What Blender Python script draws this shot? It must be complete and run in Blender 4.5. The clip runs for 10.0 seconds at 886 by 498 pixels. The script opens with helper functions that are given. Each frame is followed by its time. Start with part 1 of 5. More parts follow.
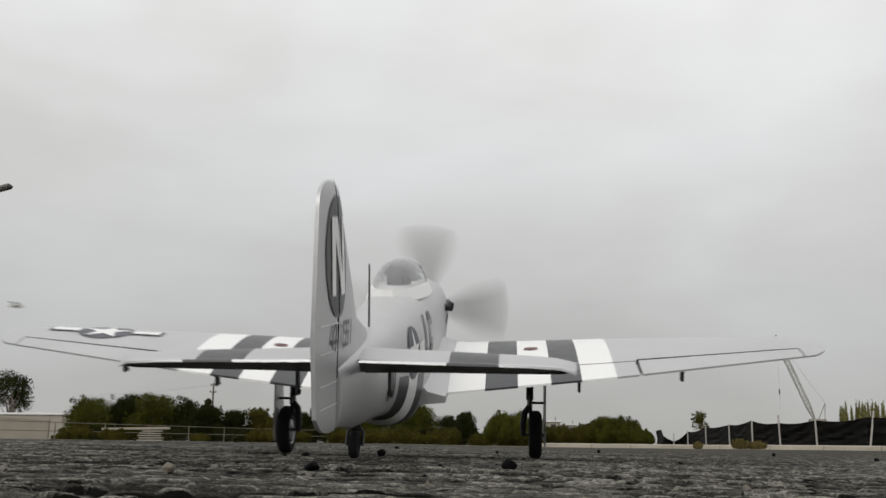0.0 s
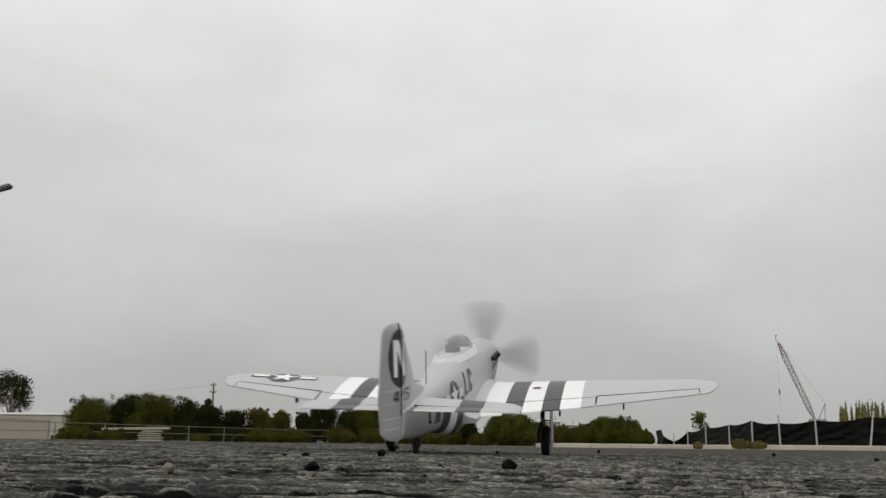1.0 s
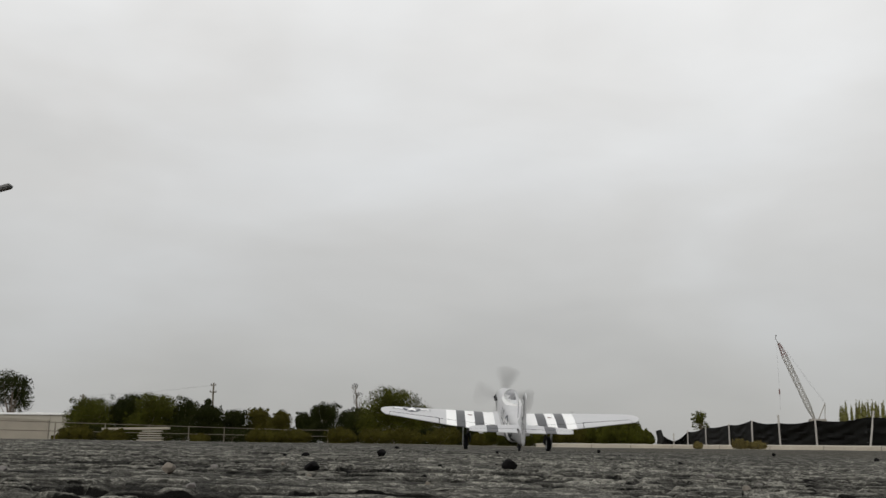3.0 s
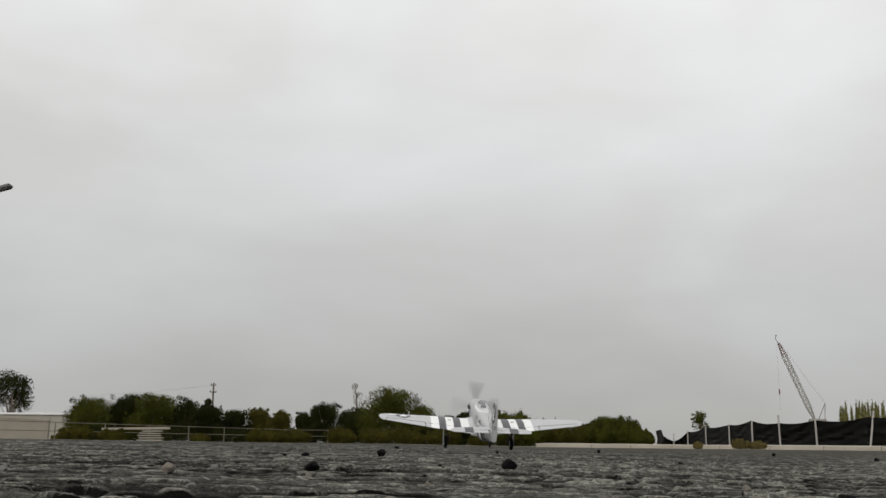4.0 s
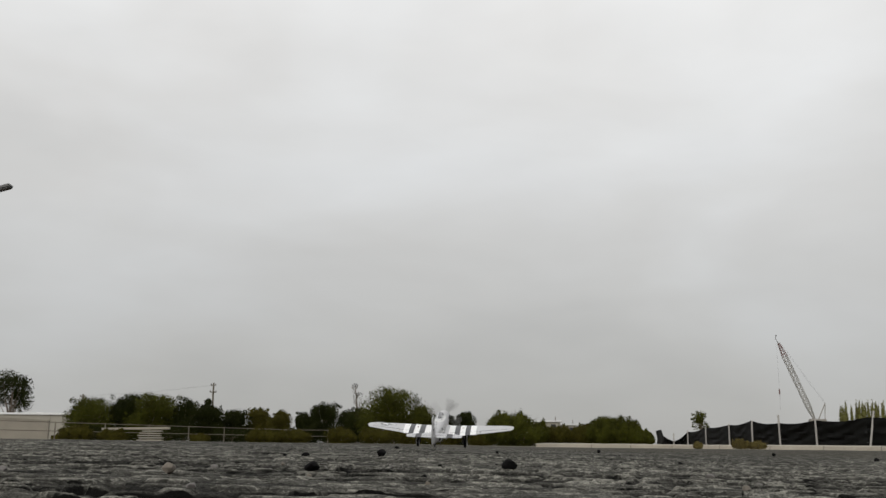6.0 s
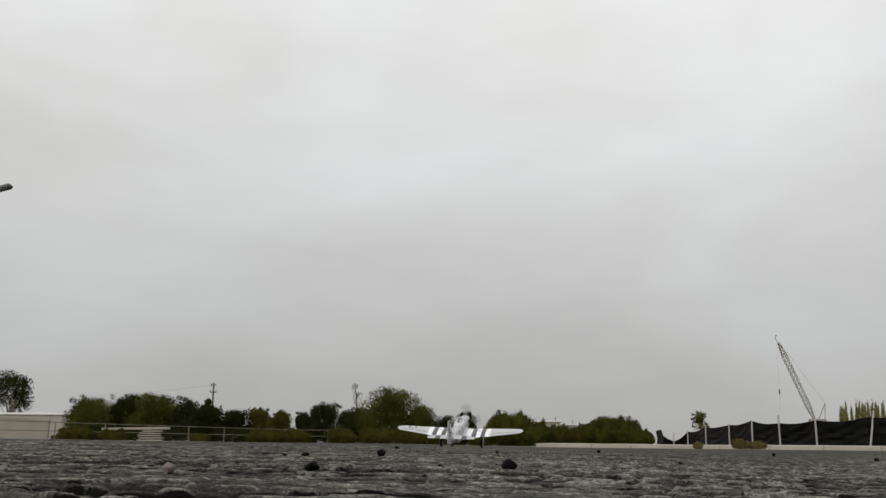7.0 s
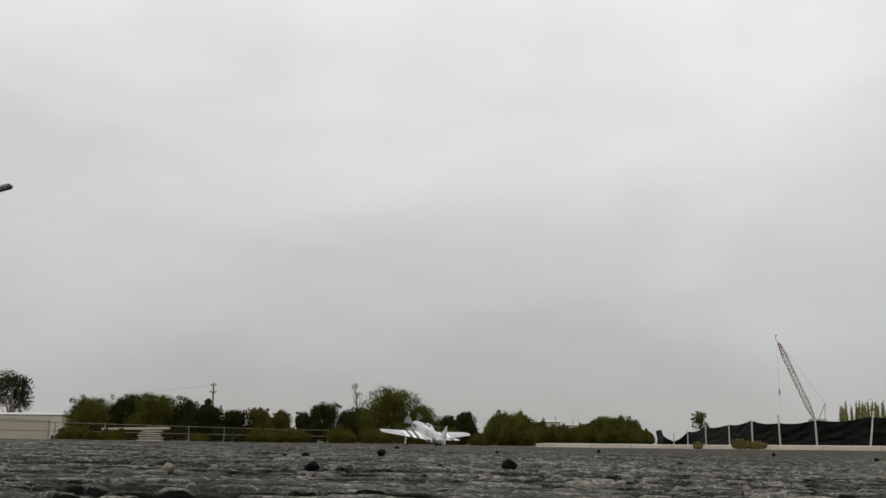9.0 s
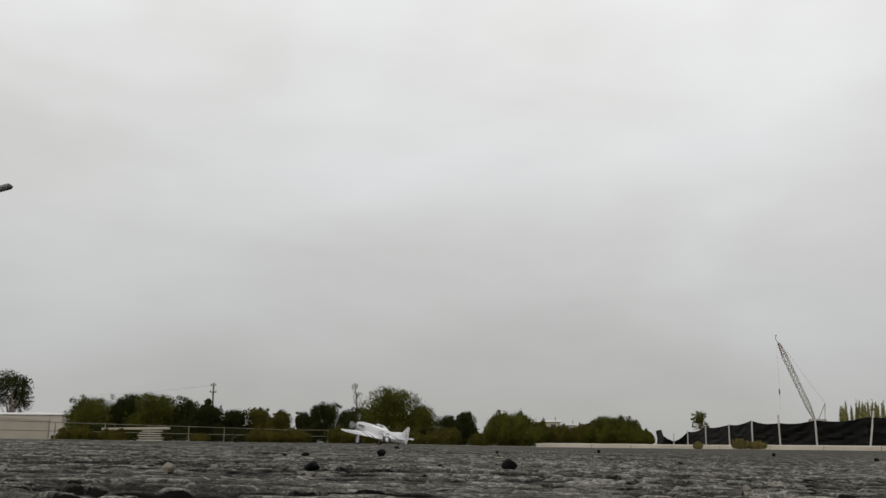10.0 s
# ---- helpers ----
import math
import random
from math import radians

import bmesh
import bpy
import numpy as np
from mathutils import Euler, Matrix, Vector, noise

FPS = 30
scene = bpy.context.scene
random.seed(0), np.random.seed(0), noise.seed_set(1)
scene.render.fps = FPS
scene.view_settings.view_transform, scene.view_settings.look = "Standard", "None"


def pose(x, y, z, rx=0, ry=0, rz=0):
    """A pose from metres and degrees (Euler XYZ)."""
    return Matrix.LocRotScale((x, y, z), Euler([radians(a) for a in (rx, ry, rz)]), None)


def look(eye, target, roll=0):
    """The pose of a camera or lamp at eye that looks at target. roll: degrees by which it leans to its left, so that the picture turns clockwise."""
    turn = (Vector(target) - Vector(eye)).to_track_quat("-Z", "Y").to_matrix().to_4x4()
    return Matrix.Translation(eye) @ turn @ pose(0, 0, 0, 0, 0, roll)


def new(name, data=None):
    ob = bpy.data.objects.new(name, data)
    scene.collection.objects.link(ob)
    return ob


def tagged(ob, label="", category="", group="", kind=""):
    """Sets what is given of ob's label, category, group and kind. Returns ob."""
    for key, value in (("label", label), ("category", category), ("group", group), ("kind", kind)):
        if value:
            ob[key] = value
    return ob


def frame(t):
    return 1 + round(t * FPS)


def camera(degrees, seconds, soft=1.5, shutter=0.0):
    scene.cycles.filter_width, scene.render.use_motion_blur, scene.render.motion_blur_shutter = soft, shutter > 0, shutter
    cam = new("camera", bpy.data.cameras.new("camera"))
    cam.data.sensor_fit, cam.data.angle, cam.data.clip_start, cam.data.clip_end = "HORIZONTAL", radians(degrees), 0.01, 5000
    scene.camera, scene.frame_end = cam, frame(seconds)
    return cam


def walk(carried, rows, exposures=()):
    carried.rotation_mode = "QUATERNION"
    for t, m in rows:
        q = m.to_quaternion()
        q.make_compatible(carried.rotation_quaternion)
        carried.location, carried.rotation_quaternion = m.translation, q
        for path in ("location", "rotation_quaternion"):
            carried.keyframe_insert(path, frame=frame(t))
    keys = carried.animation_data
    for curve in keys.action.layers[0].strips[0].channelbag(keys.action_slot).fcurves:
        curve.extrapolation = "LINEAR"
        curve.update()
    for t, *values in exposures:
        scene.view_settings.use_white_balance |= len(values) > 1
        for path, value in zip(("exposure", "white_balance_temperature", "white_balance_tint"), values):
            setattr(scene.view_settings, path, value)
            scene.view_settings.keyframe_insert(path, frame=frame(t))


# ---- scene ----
# ---------- camera ----------
cam = camera(49.52, 10.0, soft=1.5, shutter=0.5)
EYE = (0.0, 0.0, 0.0287)
CAM = look(EYE, (0.0, math.cos(radians(11.524)), 0.0287 + math.sin(radians(11.524))), 0.54)
walk(cam, [(0.0, CAM), (10.0, CAM)], exposures=[(0.0, 0.0), (10.0, 0.0)])

# ---------- overcast sky and a veiled sun ----------
SUN_EL, SUN_AZ = radians(24), radians(196)
world = bpy.data.worlds.new("overcast_sky")
scene.world = world
world.use_nodes = True
wn, wl = world.node_tree.nodes, world.node_tree.links
wn.clear()


def wnode(kind, **values):
    n = wn.new(kind)
    for k, v in values.items():
        n.inputs[k].default_value = v
    return n


def wmath(op, a, b=None, clamp=False):
    n = wn.new("ShaderNodeMath")
    n.operation, n.use_clamp = op, clamp
    for i, v in enumerate((a, b)):
        if v is None:
            continue
        if isinstance(v, (int, float)):
            n.inputs[i].default_value = v
        else:
            wl.new(v, n.inputs[i])
    return n.outputs[0]


tc = wn.new("ShaderNodeTexCoord")
sep = wn.new("ShaderNodeSeparateXYZ")
wl.new(tc.outputs["Generated"], sep.inputs[0])
up = wmath("MINIMUM", wmath("MAXIMUM", sep.outputs["Z"], 0.0), 0.48)
stretch = wn.new("ShaderNodeMapping")
stretch.inputs["Scale"].default_value = (1.0, 1.0, 2.6)
wl.new(tc.outputs["Generated"], stretch.inputs["Vector"])
big = wnode("ShaderNodeTexNoise", Scale=2.3, Detail=4.0, Roughness=0.45, Distortion=0.3)
fine = wnode("ShaderNodeTexNoise", Scale=7.0, Detail=5.0, Roughness=0.5, Distortion=0.2)
wl.new(stretch.outputs[0], big.inputs["Vector"])
wl.new(stretch.outputs[0], fine.inputs["Vector"])
cloud = wmath("ADD", wmath("MULTIPLY", wmath("SUBTRACT", big.outputs["Fac"], 0.5), 0.58), wmath("MULTIPLY", wmath("SUBTRACT", fine.outputs["Fac"], 0.5), 0.12))
# a thinner, brighter place in the cloud
toward = wn.new("ShaderNodeVectorMath")
toward.operation = "DOT_PRODUCT"
toward.inputs[1].default_value = (0.30, 0.88, 0.37)
wl.new(tc.outputs["Generated"], toward.inputs[0])
glow = wmath("MULTIPLY", wmath("POWER", wmath("MAXIMUM", toward.outputs["Value"], 0.0), 40.0), 0.045)
grow = wmath("ADD", wmath("ADD", 0.408, glow), wmath("MULTIPLY", wmath("POWER", up, 1.05), 0.88))
level = wmath("MULTIPLY", grow, wmath("ADD", 1.0, cloud))
tint = wn.new("ShaderNodeMix")
tint.data_type = "RGBA"
tint.inputs["A"].default_value = (1.0, 0.998, 0.975, 1)
tint.inputs["B"].default_value = (1.006, 1.0, 0.988, 1)
wl.new(wmath("MULTIPLY", up, 2.0, True), tint.inputs["Factor"])
# thinner places let a little blue through
cool = wn.new("ShaderNodeMix")
cool.data_type = "RGBA"
cool.inputs["B"].default_value = (0.980, 1.0, 1.014, 1)
wl.new(wmath("MULTIPLY", wmath("SUBTRACT", big.outputs["Fac"], 0.46), 3.0, True), cool.inputs["Factor"])
wl.new(tint.outputs["Result"], cool.inputs["A"])
grey = wn.new("ShaderNodeVectorMath")
grey.operation = "SCALE"
wl.new(cool.outputs["Result"], grey.inputs[0])
wl.new(level, grey.inputs["Scale"])
sky = wn.new("ShaderNodeTexSky")
sky.sky_type, sky.sun_disc = "NISHITA", False
sky.sun_elevation, sky.sun_rotation = SUN_EL, SUN_AZ
skybg = wn.new("ShaderNodeBackground")
skybg.inputs["Strength"].default_value = 0.003
wl.new(sky.outputs[0], skybg.inputs["Color"])
cloudbg = wn.new("ShaderNodeBackground")
wl.new(grey.outputs[0], cloudbg.inputs["Color"])
addbg = wn.new("ShaderNodeAddShader")
wl.new(skybg.outputs[0], addbg.inputs[0])
wl.new(cloudbg.outputs[0], addbg.inputs[1])
outw = wn.new("ShaderNodeOutputWorld")
wl.new(addbg.outputs[0], outw.inputs["Surface"])

sun_data = bpy.data.lights.new("sun", "SUN")
sun_data.energy, sun_data.angle, sun_data.color = 1.2, radians(30), (1.0, 0.97, 0.93)
sun = new("sun", sun_data)
sun.matrix_basis = look((math.sin(SUN_AZ) * math.cos(SUN_EL) * 50, math.cos(SUN_AZ) * math.cos(SUN_EL) * 50, math.sin(SUN_EL) * 50), (0, 0, 0))


# ---------- materials ----------
def material(name, base, rough=0.6, metal=0.0, scale=6.0, vary=0.15, fine_scale=None, bump=0.0, island=0.0, obj_random=0.0, spec=0.5, dark=None):
    """A surface with colour variation at two scales, in object space, and a fine relief."""
    m = bpy.data.materials.new(name)
    m.use_nodes = True
    n, l = m.node_tree.nodes, m.node_tree.links
    b = n["Principled BSDF"]
    b.inputs["Roughness"].default_value, b.inputs["Metallic"].default_value = rough, metal
    b.inputs["Specular IOR Level"].default_value = spec
    co = n.new("ShaderNodeTexCoord")
    n1 = n.new("ShaderNodeTexNoise")
    n1.inputs["Scale"].default_value, n1.inputs["Detail"].default_value = scale, 3.0
    n2 = n.new("ShaderNodeTexNoise")
    n2.inputs["Scale"].default_value, n2.inputs["Detail"].default_value = fine_scale or scale * 9, 4.0
    l.new(co.outputs["Object"], n1.inputs["Vector"])
    l.new(co.outputs["Object"], n2.inputs["Vector"])

    def op(kind, a, c):
        q = n.new("ShaderNodeMath")
        q.operation = kind
        for i, v in enumerate((a, c)):
            if isinstance(v, (int, float)):
                q.inputs[i].default_value = v
            else:
                l.new(v, q.inputs[i])
        return q.outputs[0]

    f = op("ADD", op("MULTIPLY", n1.outputs["Fac"], 0.6), op("MULTIPLY", n2.outputs["Fac"], 0.4))
    f = op("ADD", op("MULTIPLY", op("SUBTRACT", f, 0.5), 2.2), 0.5)
    if island:
        g = n.new("ShaderNodeNewGeometry")
        f = op("ADD", f, op("MULTIPLY", op("SUBTRACT", g.outputs["Random Per Island"], 0.5), island))
    if obj_random:
        o = n.new("ShaderNodeObjectInfo")
        f = op("ADD", f, op("MULTIPLY", op("SUBTRACT", o.outputs["Random"], 0.5), obj_random))
    mix = n.new("ShaderNodeMix")
    mix.data_type = "RGBA"
    lo = dark or tuple(c * (1 - vary) for c in base)
    hi = tuple(min(1.0, c * (1 + vary)) for c in base)
    mix.inputs["A"].default_value, mix.inputs["B"].default_value = (*lo, 1), (*hi, 1)
    l.new(f, mix.inputs["Factor"])
    l.new(mix.outputs["Result"], b.inputs["Base Color"])
    l.new(op("ADD", op("MULTIPLY", n2.outputs["Fac"], 0.2), rough - 0.1), b.inputs["Roughness"])
    if bump:
        bp = n.new("ShaderNodeBump")
        bp.inputs["Strength"].default_value, bp.inputs["Distance"].default_value = 0.6, bump
        l.new(n2.outputs["Fac"], bp.inputs["Height"])
        l.new(bp.outputs[0], b.inputs["Normal"])
    return m


SILVER = material("silver_paint", (0.54, 0.54, 0.545), 0.42, 0.5, 9, 0.07, 90)
WHITE = material("white_paint", (0.86, 0.86, 0.85), 0.4, 0, 9, 0.03, 90)
BLACK = material("faded_black_paint", (0.045, 0.046, 0.05), 0.38, 0, 9, 0.12, 90)
NAVY = material("navy_paint", (0.035, 0.038, 0.055), 0.4, 0, 9, 0.12, 90)
OLIVE = material("dark_antiglare_paint", (0.10, 0.105, 0.09), 0.6, 0, 9, 0.1, 90)
GAP = material("hinge_gap_dark", (0.02, 0.02, 0.021), 0.8, 0, 9, 0.1)
RUBBER = material("tyre_rubber", (0.010, 0.010, 0.011), 0.8, 0, 30, 0.3, 200, 0.0005, spec=0.15)
STEEL = material("strut_steel", (0.30, 0.30, 0.31), 0.35, 0.9, 20, 0.15)
DARKSTEEL = material("blackened_steel", (0.04, 0.04, 0.042), 0.45, 0.6, 20, 0.2)
REDMARK = material("dull_red_mark", (0.13, 0.05, 0.045), 0.5, 0, 20, 0.2)
BLADE = material("propeller_grey", (0.36, 0.36, 0.36), 0.45, 0, 20, 0.1)
COCKPIT = material("cockpit_grey", (0.17, 0.17, 0.175), 0.7, 0, 20, 0.2)
BARK = material("grey_brown_bark", (0.12, 0.095, 0.07), 0.85, 0, 2, 0.3, 14, 0.02)
LEAF_DARK = material("dark_olive_leaves", (0.0150, 0.0182, 0.0030), 0.7, 0, 0.8, 0.8, 3, 0, 0.18, spec=0.06)
LEAF_MID = material("olive_leaves", (0.046, 0.049, 0.0065), 0.7, 0, 0.8, 0.8, 3, 0, 0.18, spec=0.06)
LEAF_DRY = material("dry_olive_scrub", (0.049, 0.044, 0.007), 0.75, 0, 0.7, 0.45, 4, 0, 0.4, spec=0.06)
LEAF_STRAW = material("dry_straw_weed", (0.105, 0.085, 0.030), 0.75, 0, 2.0, 0.4, 9, 0, 0.7, spec=0.06)
LEAF_REED = material("pale_green_reeds", (0.15, 0.145, 0.05), 0.7, 0, 0.7, 0.35, 4, 0, 0.7, spec=0.06)
STUCCO = material("pale_cream_wall", (0.30, 0.282, 0.235), 0.85, 0, 0.4, 0.08, 5, 0.004)
BLOCK = material("weathered_block_wall", (0.24, 0.217, 0.177), 0.9, 0, 0.6, 0.14, 7, 0.01)
ROOFW = material("white_metal_roof", (0.66, 0.66, 0.65), 0.5, 0.1, 0.5, 0.08, 8)
CONCRETE = material("sunbleached_concrete", (0.33, 0.297, 0.242), 0.9, 0, 0.3, 0.4, 16, 0.004)
RUSTRAIL = material("weathered_pipe_rail", (0.15, 0.13, 0.10), 0.7, 0.2, 2, 0.25, 20)
TIMBER = material("grey_timber", (0.13, 0.115, 0.09), 0.85, 0, 2, 0.25, 20, 0.003)
CLOTH = material("black_shade_cloth", (0.0070, 0.0068, 0.0055), 0.58, 0, 0.8, 0.35, 9, 0.02, spec=0.2)
POST = material("galvanised_post", (0.38, 0.36, 0.33), 0.6, 0.3, 3, 0.15, 30)
CRANE_WHITE = material("crane_pale_paint", (0.25, 0.235, 0.205), 0.5, 0.0, 0.2, 0.12, 2)
# muted red and lightened cable grey: distance haze is put into both colours
CRANE_RED = material("crane_hazed_red_paint", (0.17, 0.10, 0.09), 0.5, 0.0, 0.2, 0.12, 2)
CABLE = material("hazed_cable", (0.22, 0.22, 0.22), 0.6, 0.2, 1, 0.1)
STONE_DARK = material("black_slag_stone", (0.006, 0.0058, 0.0058), 0.85, 0, 60, 0.4, 500, 0.001, spec=0.08)
STONE_GREY = material("grey_gravel_stone", (0.14, 0.13, 0.12), 0.85, 0, 60, 0.35, 500, 0.001, 0, 0.8)
STONE_TAN = material("tan_stone", (0.15, 0.13, 0.105), 0.85, 0, 60, 0.3, 500, 0.001)
WINDOW = material("dark_window_glass", (0.03, 0.035, 0.04), 0.12, 0, 1, 0.1)
LAMPHEAD = material("grey_lamp_housing", (0.09, 0.09, 0.085), 0.5, 0.2, 3, 0.15)


def glass(name):
    m = bpy.data.materials.new(name)
    m.use_nodes = True
    n, l = m.node_tree.nodes, m.node_tree.links
    n.clear()
    t, g, mx, o = n.new("ShaderNodeBsdfTransparent"), n.new("ShaderNodeBsdfGlossy"), n.new("ShaderNodeMixShader"), n.new("ShaderNodeOutputMaterial")
    t.inputs["Color"].default_value = (0.93, 0.94, 0.95, 1)
    g.inputs["Roughness"].default_value = 0.22
    fr = n.new("ShaderNodeFresnel")
    fr.inputs["IOR"].default_value = 1.32
    more = n.new("ShaderNodeMath")
    more.operation, more.use_clamp = "ADD", True
    more.inputs[1].default_value = 0.08
    l.new(fr.outputs[0], more.inputs[0])
    l.new(more.outputs[0], mx.inputs[0])
    l.new(t.outputs[0], mx.inputs[1])
    l.new(g.outputs[0], mx.inputs[2])
    l.new(mx.outputs[0], o.inputs["Surface"])
    return m


CANOPY = glass("clear_canopy_plastic")
INSECT = material("pale_brown_insect", (0.30, 0.28, 0.25), 0.6, 0, 400, 0.2)
FEATHER = material("dark_feathers", (0.06, 0.055, 0.05), 0.8, 0, 20, 0.2)


def asphalt_material():
    m = bpy.data.materials.new("worn_asphalt")
    m.use_nodes = True
    n, l = m.node_tree.nodes, m.node_tree.links
    b = n["Principled BSDF"]
    co = n.new("ShaderNodeTexCoord")

    def noise_at(scale, detail, rough=0.5):
        q = n.new("ShaderNodeTexNoise")
        q.inputs["Scale"].default_value, q.inputs["Detail"].default_value, q.inputs["Roughness"].default_value = scale, detail, rough
        l.new(co.outputs["Object"], q.inputs["Vector"])
        return q.outputs["Fac"]

    def op(kind, a, c, clamp=False):
        q = n.new("ShaderNodeMath")
        q.operation, q.use_clamp = kind, clamp
        for i, v in enumerate((a, c)):
            if isinstance(v, (int, float)):
                q.inputs[i].default_value = v
            else:
                l.new(v, q.inputs[i])
        return q.outputs[0]

    # aggregate set in dark binder: each bared stone has its own grey, over fine chips and slow stains
    def stones_at(scale):
        q = n.new("ShaderNodeTexVoronoi")
        q.inputs["Scale"].default_value = scale
        l.new(co.outputs["Object"], q.inputs["Vector"])
        c = n.new("ShaderNodeSeparateColor")
        l.new(q.outputs["Color"], c.inputs[0])
        return q.outputs["Distance"], c.outputs[0]

    dist2, tone2 = stones_at(190.0)
    own = n.new("ShaderNodeAttribute")
    own.attribute_name = "stone_tone"
    stain, mid, grit = noise_at(1.1, 4, 0.6), noise_at(22, 4, 0.6), noise_at(420, 3)
    sand = noise_at(1050, 2)
    f = op("ADD", op("MULTIPLY", own.outputs["Fac"], 0.44), op("MULTIPLY", tone2, 0.30))
    f = op("ADD", f, op("ADD", op("MULTIPLY", mid, 0.40), op("ADD", op("MULTIPLY", grit, 0.50), op("MULTIPLY", op("SUBTRACT", sand, 0.5), 0.7))))
    f = op("ADD", op("SUBTRACT", f, 0.50), op("MULTIPLY", op("SUBTRACT", stain, 0.5), 0.5))
    ramp = n.new("ShaderNodeValToRGB")
    cr = ramp.color_ramp
    cr.elements[0].position, cr.elements[0].color = 0.05, (0.015, 0.0146, 0.0128, 1)
    cr.elements[1].position, cr.elements[1].color = 0.85, (0.42, 0.407, 0.350, 1)
    e = cr.elements.new(0.42)
    e.color = (0.084, 0.0815, 0.0710, 1)
    l.new(f, ramp.inputs[0])
    # tops bleached by wear; steep faces and cracks painted black as binder and shade
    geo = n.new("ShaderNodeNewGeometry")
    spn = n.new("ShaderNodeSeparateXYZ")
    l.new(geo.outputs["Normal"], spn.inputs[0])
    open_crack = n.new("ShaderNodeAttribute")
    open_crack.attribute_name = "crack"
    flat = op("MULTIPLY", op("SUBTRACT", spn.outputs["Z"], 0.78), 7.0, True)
    worn_unshaded = op("MULTIPLY", flat, op("SUBTRACT", 1.0, open_crack.outputs["Fac"]), True)
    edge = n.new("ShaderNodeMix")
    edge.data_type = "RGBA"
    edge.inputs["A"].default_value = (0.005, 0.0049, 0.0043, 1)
    l.new(worn_unshaded, edge.inputs["Factor"])
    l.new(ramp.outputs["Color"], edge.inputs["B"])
    # towards the verge the paving gives way to pale dusty soil
    sp = n.new("ShaderNodeSeparateXYZ")
    l.new(co.outputs["Object"], sp.inputs[0])
    far = op("MULTIPLY", op("SUBTRACT", op("ADD", sp.outputs["Y"], op("MULTIPLY", noise_at(0.25, 3), 10.0)), 46.0), 0.12, True)
    # dust has drifted in patches over the paving away from the wheel tracks
    drift = op("MULTIPLY", op("MULTIPLY", op("SUBTRACT", op("ADD", sp.outputs["Y"], op("MULTIPLY", sp.outputs["X"], 2.2)), 4.5), 0.09, True), op("MULTIPLY", op("SUBTRACT", noise_at(1.6, 6, 0.75), 0.30), 2.2, True))
    dusty = n.new("ShaderNodeMix")
    dusty.data_type = "RGBA"
    dusty.inputs["B"].default_value = (0.078, 0.071, 0.055, 1)
    l.new(drift, dusty.inputs["Factor"])
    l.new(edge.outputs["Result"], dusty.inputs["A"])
    soil = n.new("ShaderNodeMix")
    soil.data_type = "RGBA"
    soil.inputs["B"].default_value = (0.145, 0.130, 0.105, 1)
    l.new(far, soil.inputs["Factor"])
    l.new(dusty.outputs["Result"], soil.inputs["A"])
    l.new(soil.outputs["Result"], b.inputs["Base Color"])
    b.inputs["Roughness"].default_value = 0.95
    b.inputs["Specular IOR Level"].default_value = 0.06
    bp = n.new("ShaderNodeBump")
    bp.inputs["Strength"].default_value, bp.inputs["Distance"].default_value = 0.9, 0.0022
    l.new(op("SUBTRACT", op("ADD", grit, op("MULTIPLY", sand, 0.35)), op("MULTIPLY", dist2, 0.8)), bp.inputs["Height"])
    l.new(bp.outputs[0], b.inputs["Normal"])
    return m


ASPHALT = asphalt_material()


# ---------- mesh helpers ----------
def part(name, bm, mats, parent=None, label="", smooth=True):
    """Links a bmesh as one mesh object under a thing or a part."""
    bmesh.ops.recalc_face_normals(bm, faces=bm.faces)
    me = bpy.data.meshes.new(name)
    bm.to_mesh(me)
    bm.free()
    for mt in mats if isinstance(mats, (list, tuple)) else [mats]:
        me.materials.append(mt)
    if smooth:
        for p in me.polygons:
            p.use_smooth = True
        me.set_sharp_from_angle(angle=radians(38))
    ob = new(name, me)
    if parent:
        ob.parent = parent
    if label:
        ob["label"] = label
    return ob


def thing(name, m, label, category, group="", kind=""):
    ob = new(name)
    ob.empty_display_size = 0.1
    ob.matrix_basis = m
    return tagged(ob, label, category, group, kind)


def add_box(bm, c, s, m=None, bevel=0.0, mat=0):
    r = bmesh.ops.create_cube(bm, size=1.0)
    vs = r["verts"]
    for v in vs:
        v.co = Vector((v.co.x * s[0] + c[0], v.co.y * s[1] + c[1], v.co.z * s[2] + c[2]))
    fs = {f for v in vs for f in v.link_faces}
    if bevel:
        r = bmesh.ops.bevel(bm, geom=[e for e in {e for v in vs for e in v.link_edges}], offset=bevel, segments=2, affect="EDGES")
        fs = set(r["faces"]) | {f for f in fs if f.is_valid}
        vs = list({v for f in fs for v in f.verts})
    for f in fs:
        f.material_index = mat
    if m:
        bmesh.ops.transform(bm, matrix=m, verts=vs)
    return vs


def add_tube(bm, points, radii, n=10, mat=0):
    """A capped tube along points."""
    pts = [Vector(p) for p in points]
    rings = []
    for i, p in enumerate(pts):
        d = (pts[min(i + 1, len(pts) - 1)] - pts[max(i - 1, 0)]).normalized()
        a = d.orthogonal().normalized()
        b = d.cross(a)
        r = radii[i] if isinstance(radii, (list, tuple)) else radii
        rings.append([bm.verts.new(p + r * (math.cos(k * math.tau / n) * a + math.sin(k * math.tau / n) * b)) for k in range(n)])
    skin(bm, rings, True, mat)


def skin(bm, rings, caps=True, mat=0, pick=None):
    n = len(rings[0])
    for i in range(len(rings) - 1):
        for k in range(n):
            f = bm.faces.new((rings[i][k], rings[i][(k + 1) % n], rings[i + 1][(k + 1) % n], rings[i + 1][k]))
            f.material_index = pick(f) if pick else mat
    if caps:
        for r in (rings[0], rings[-1]):
            f = bm.faces.new(r)
            f.material_index = mat


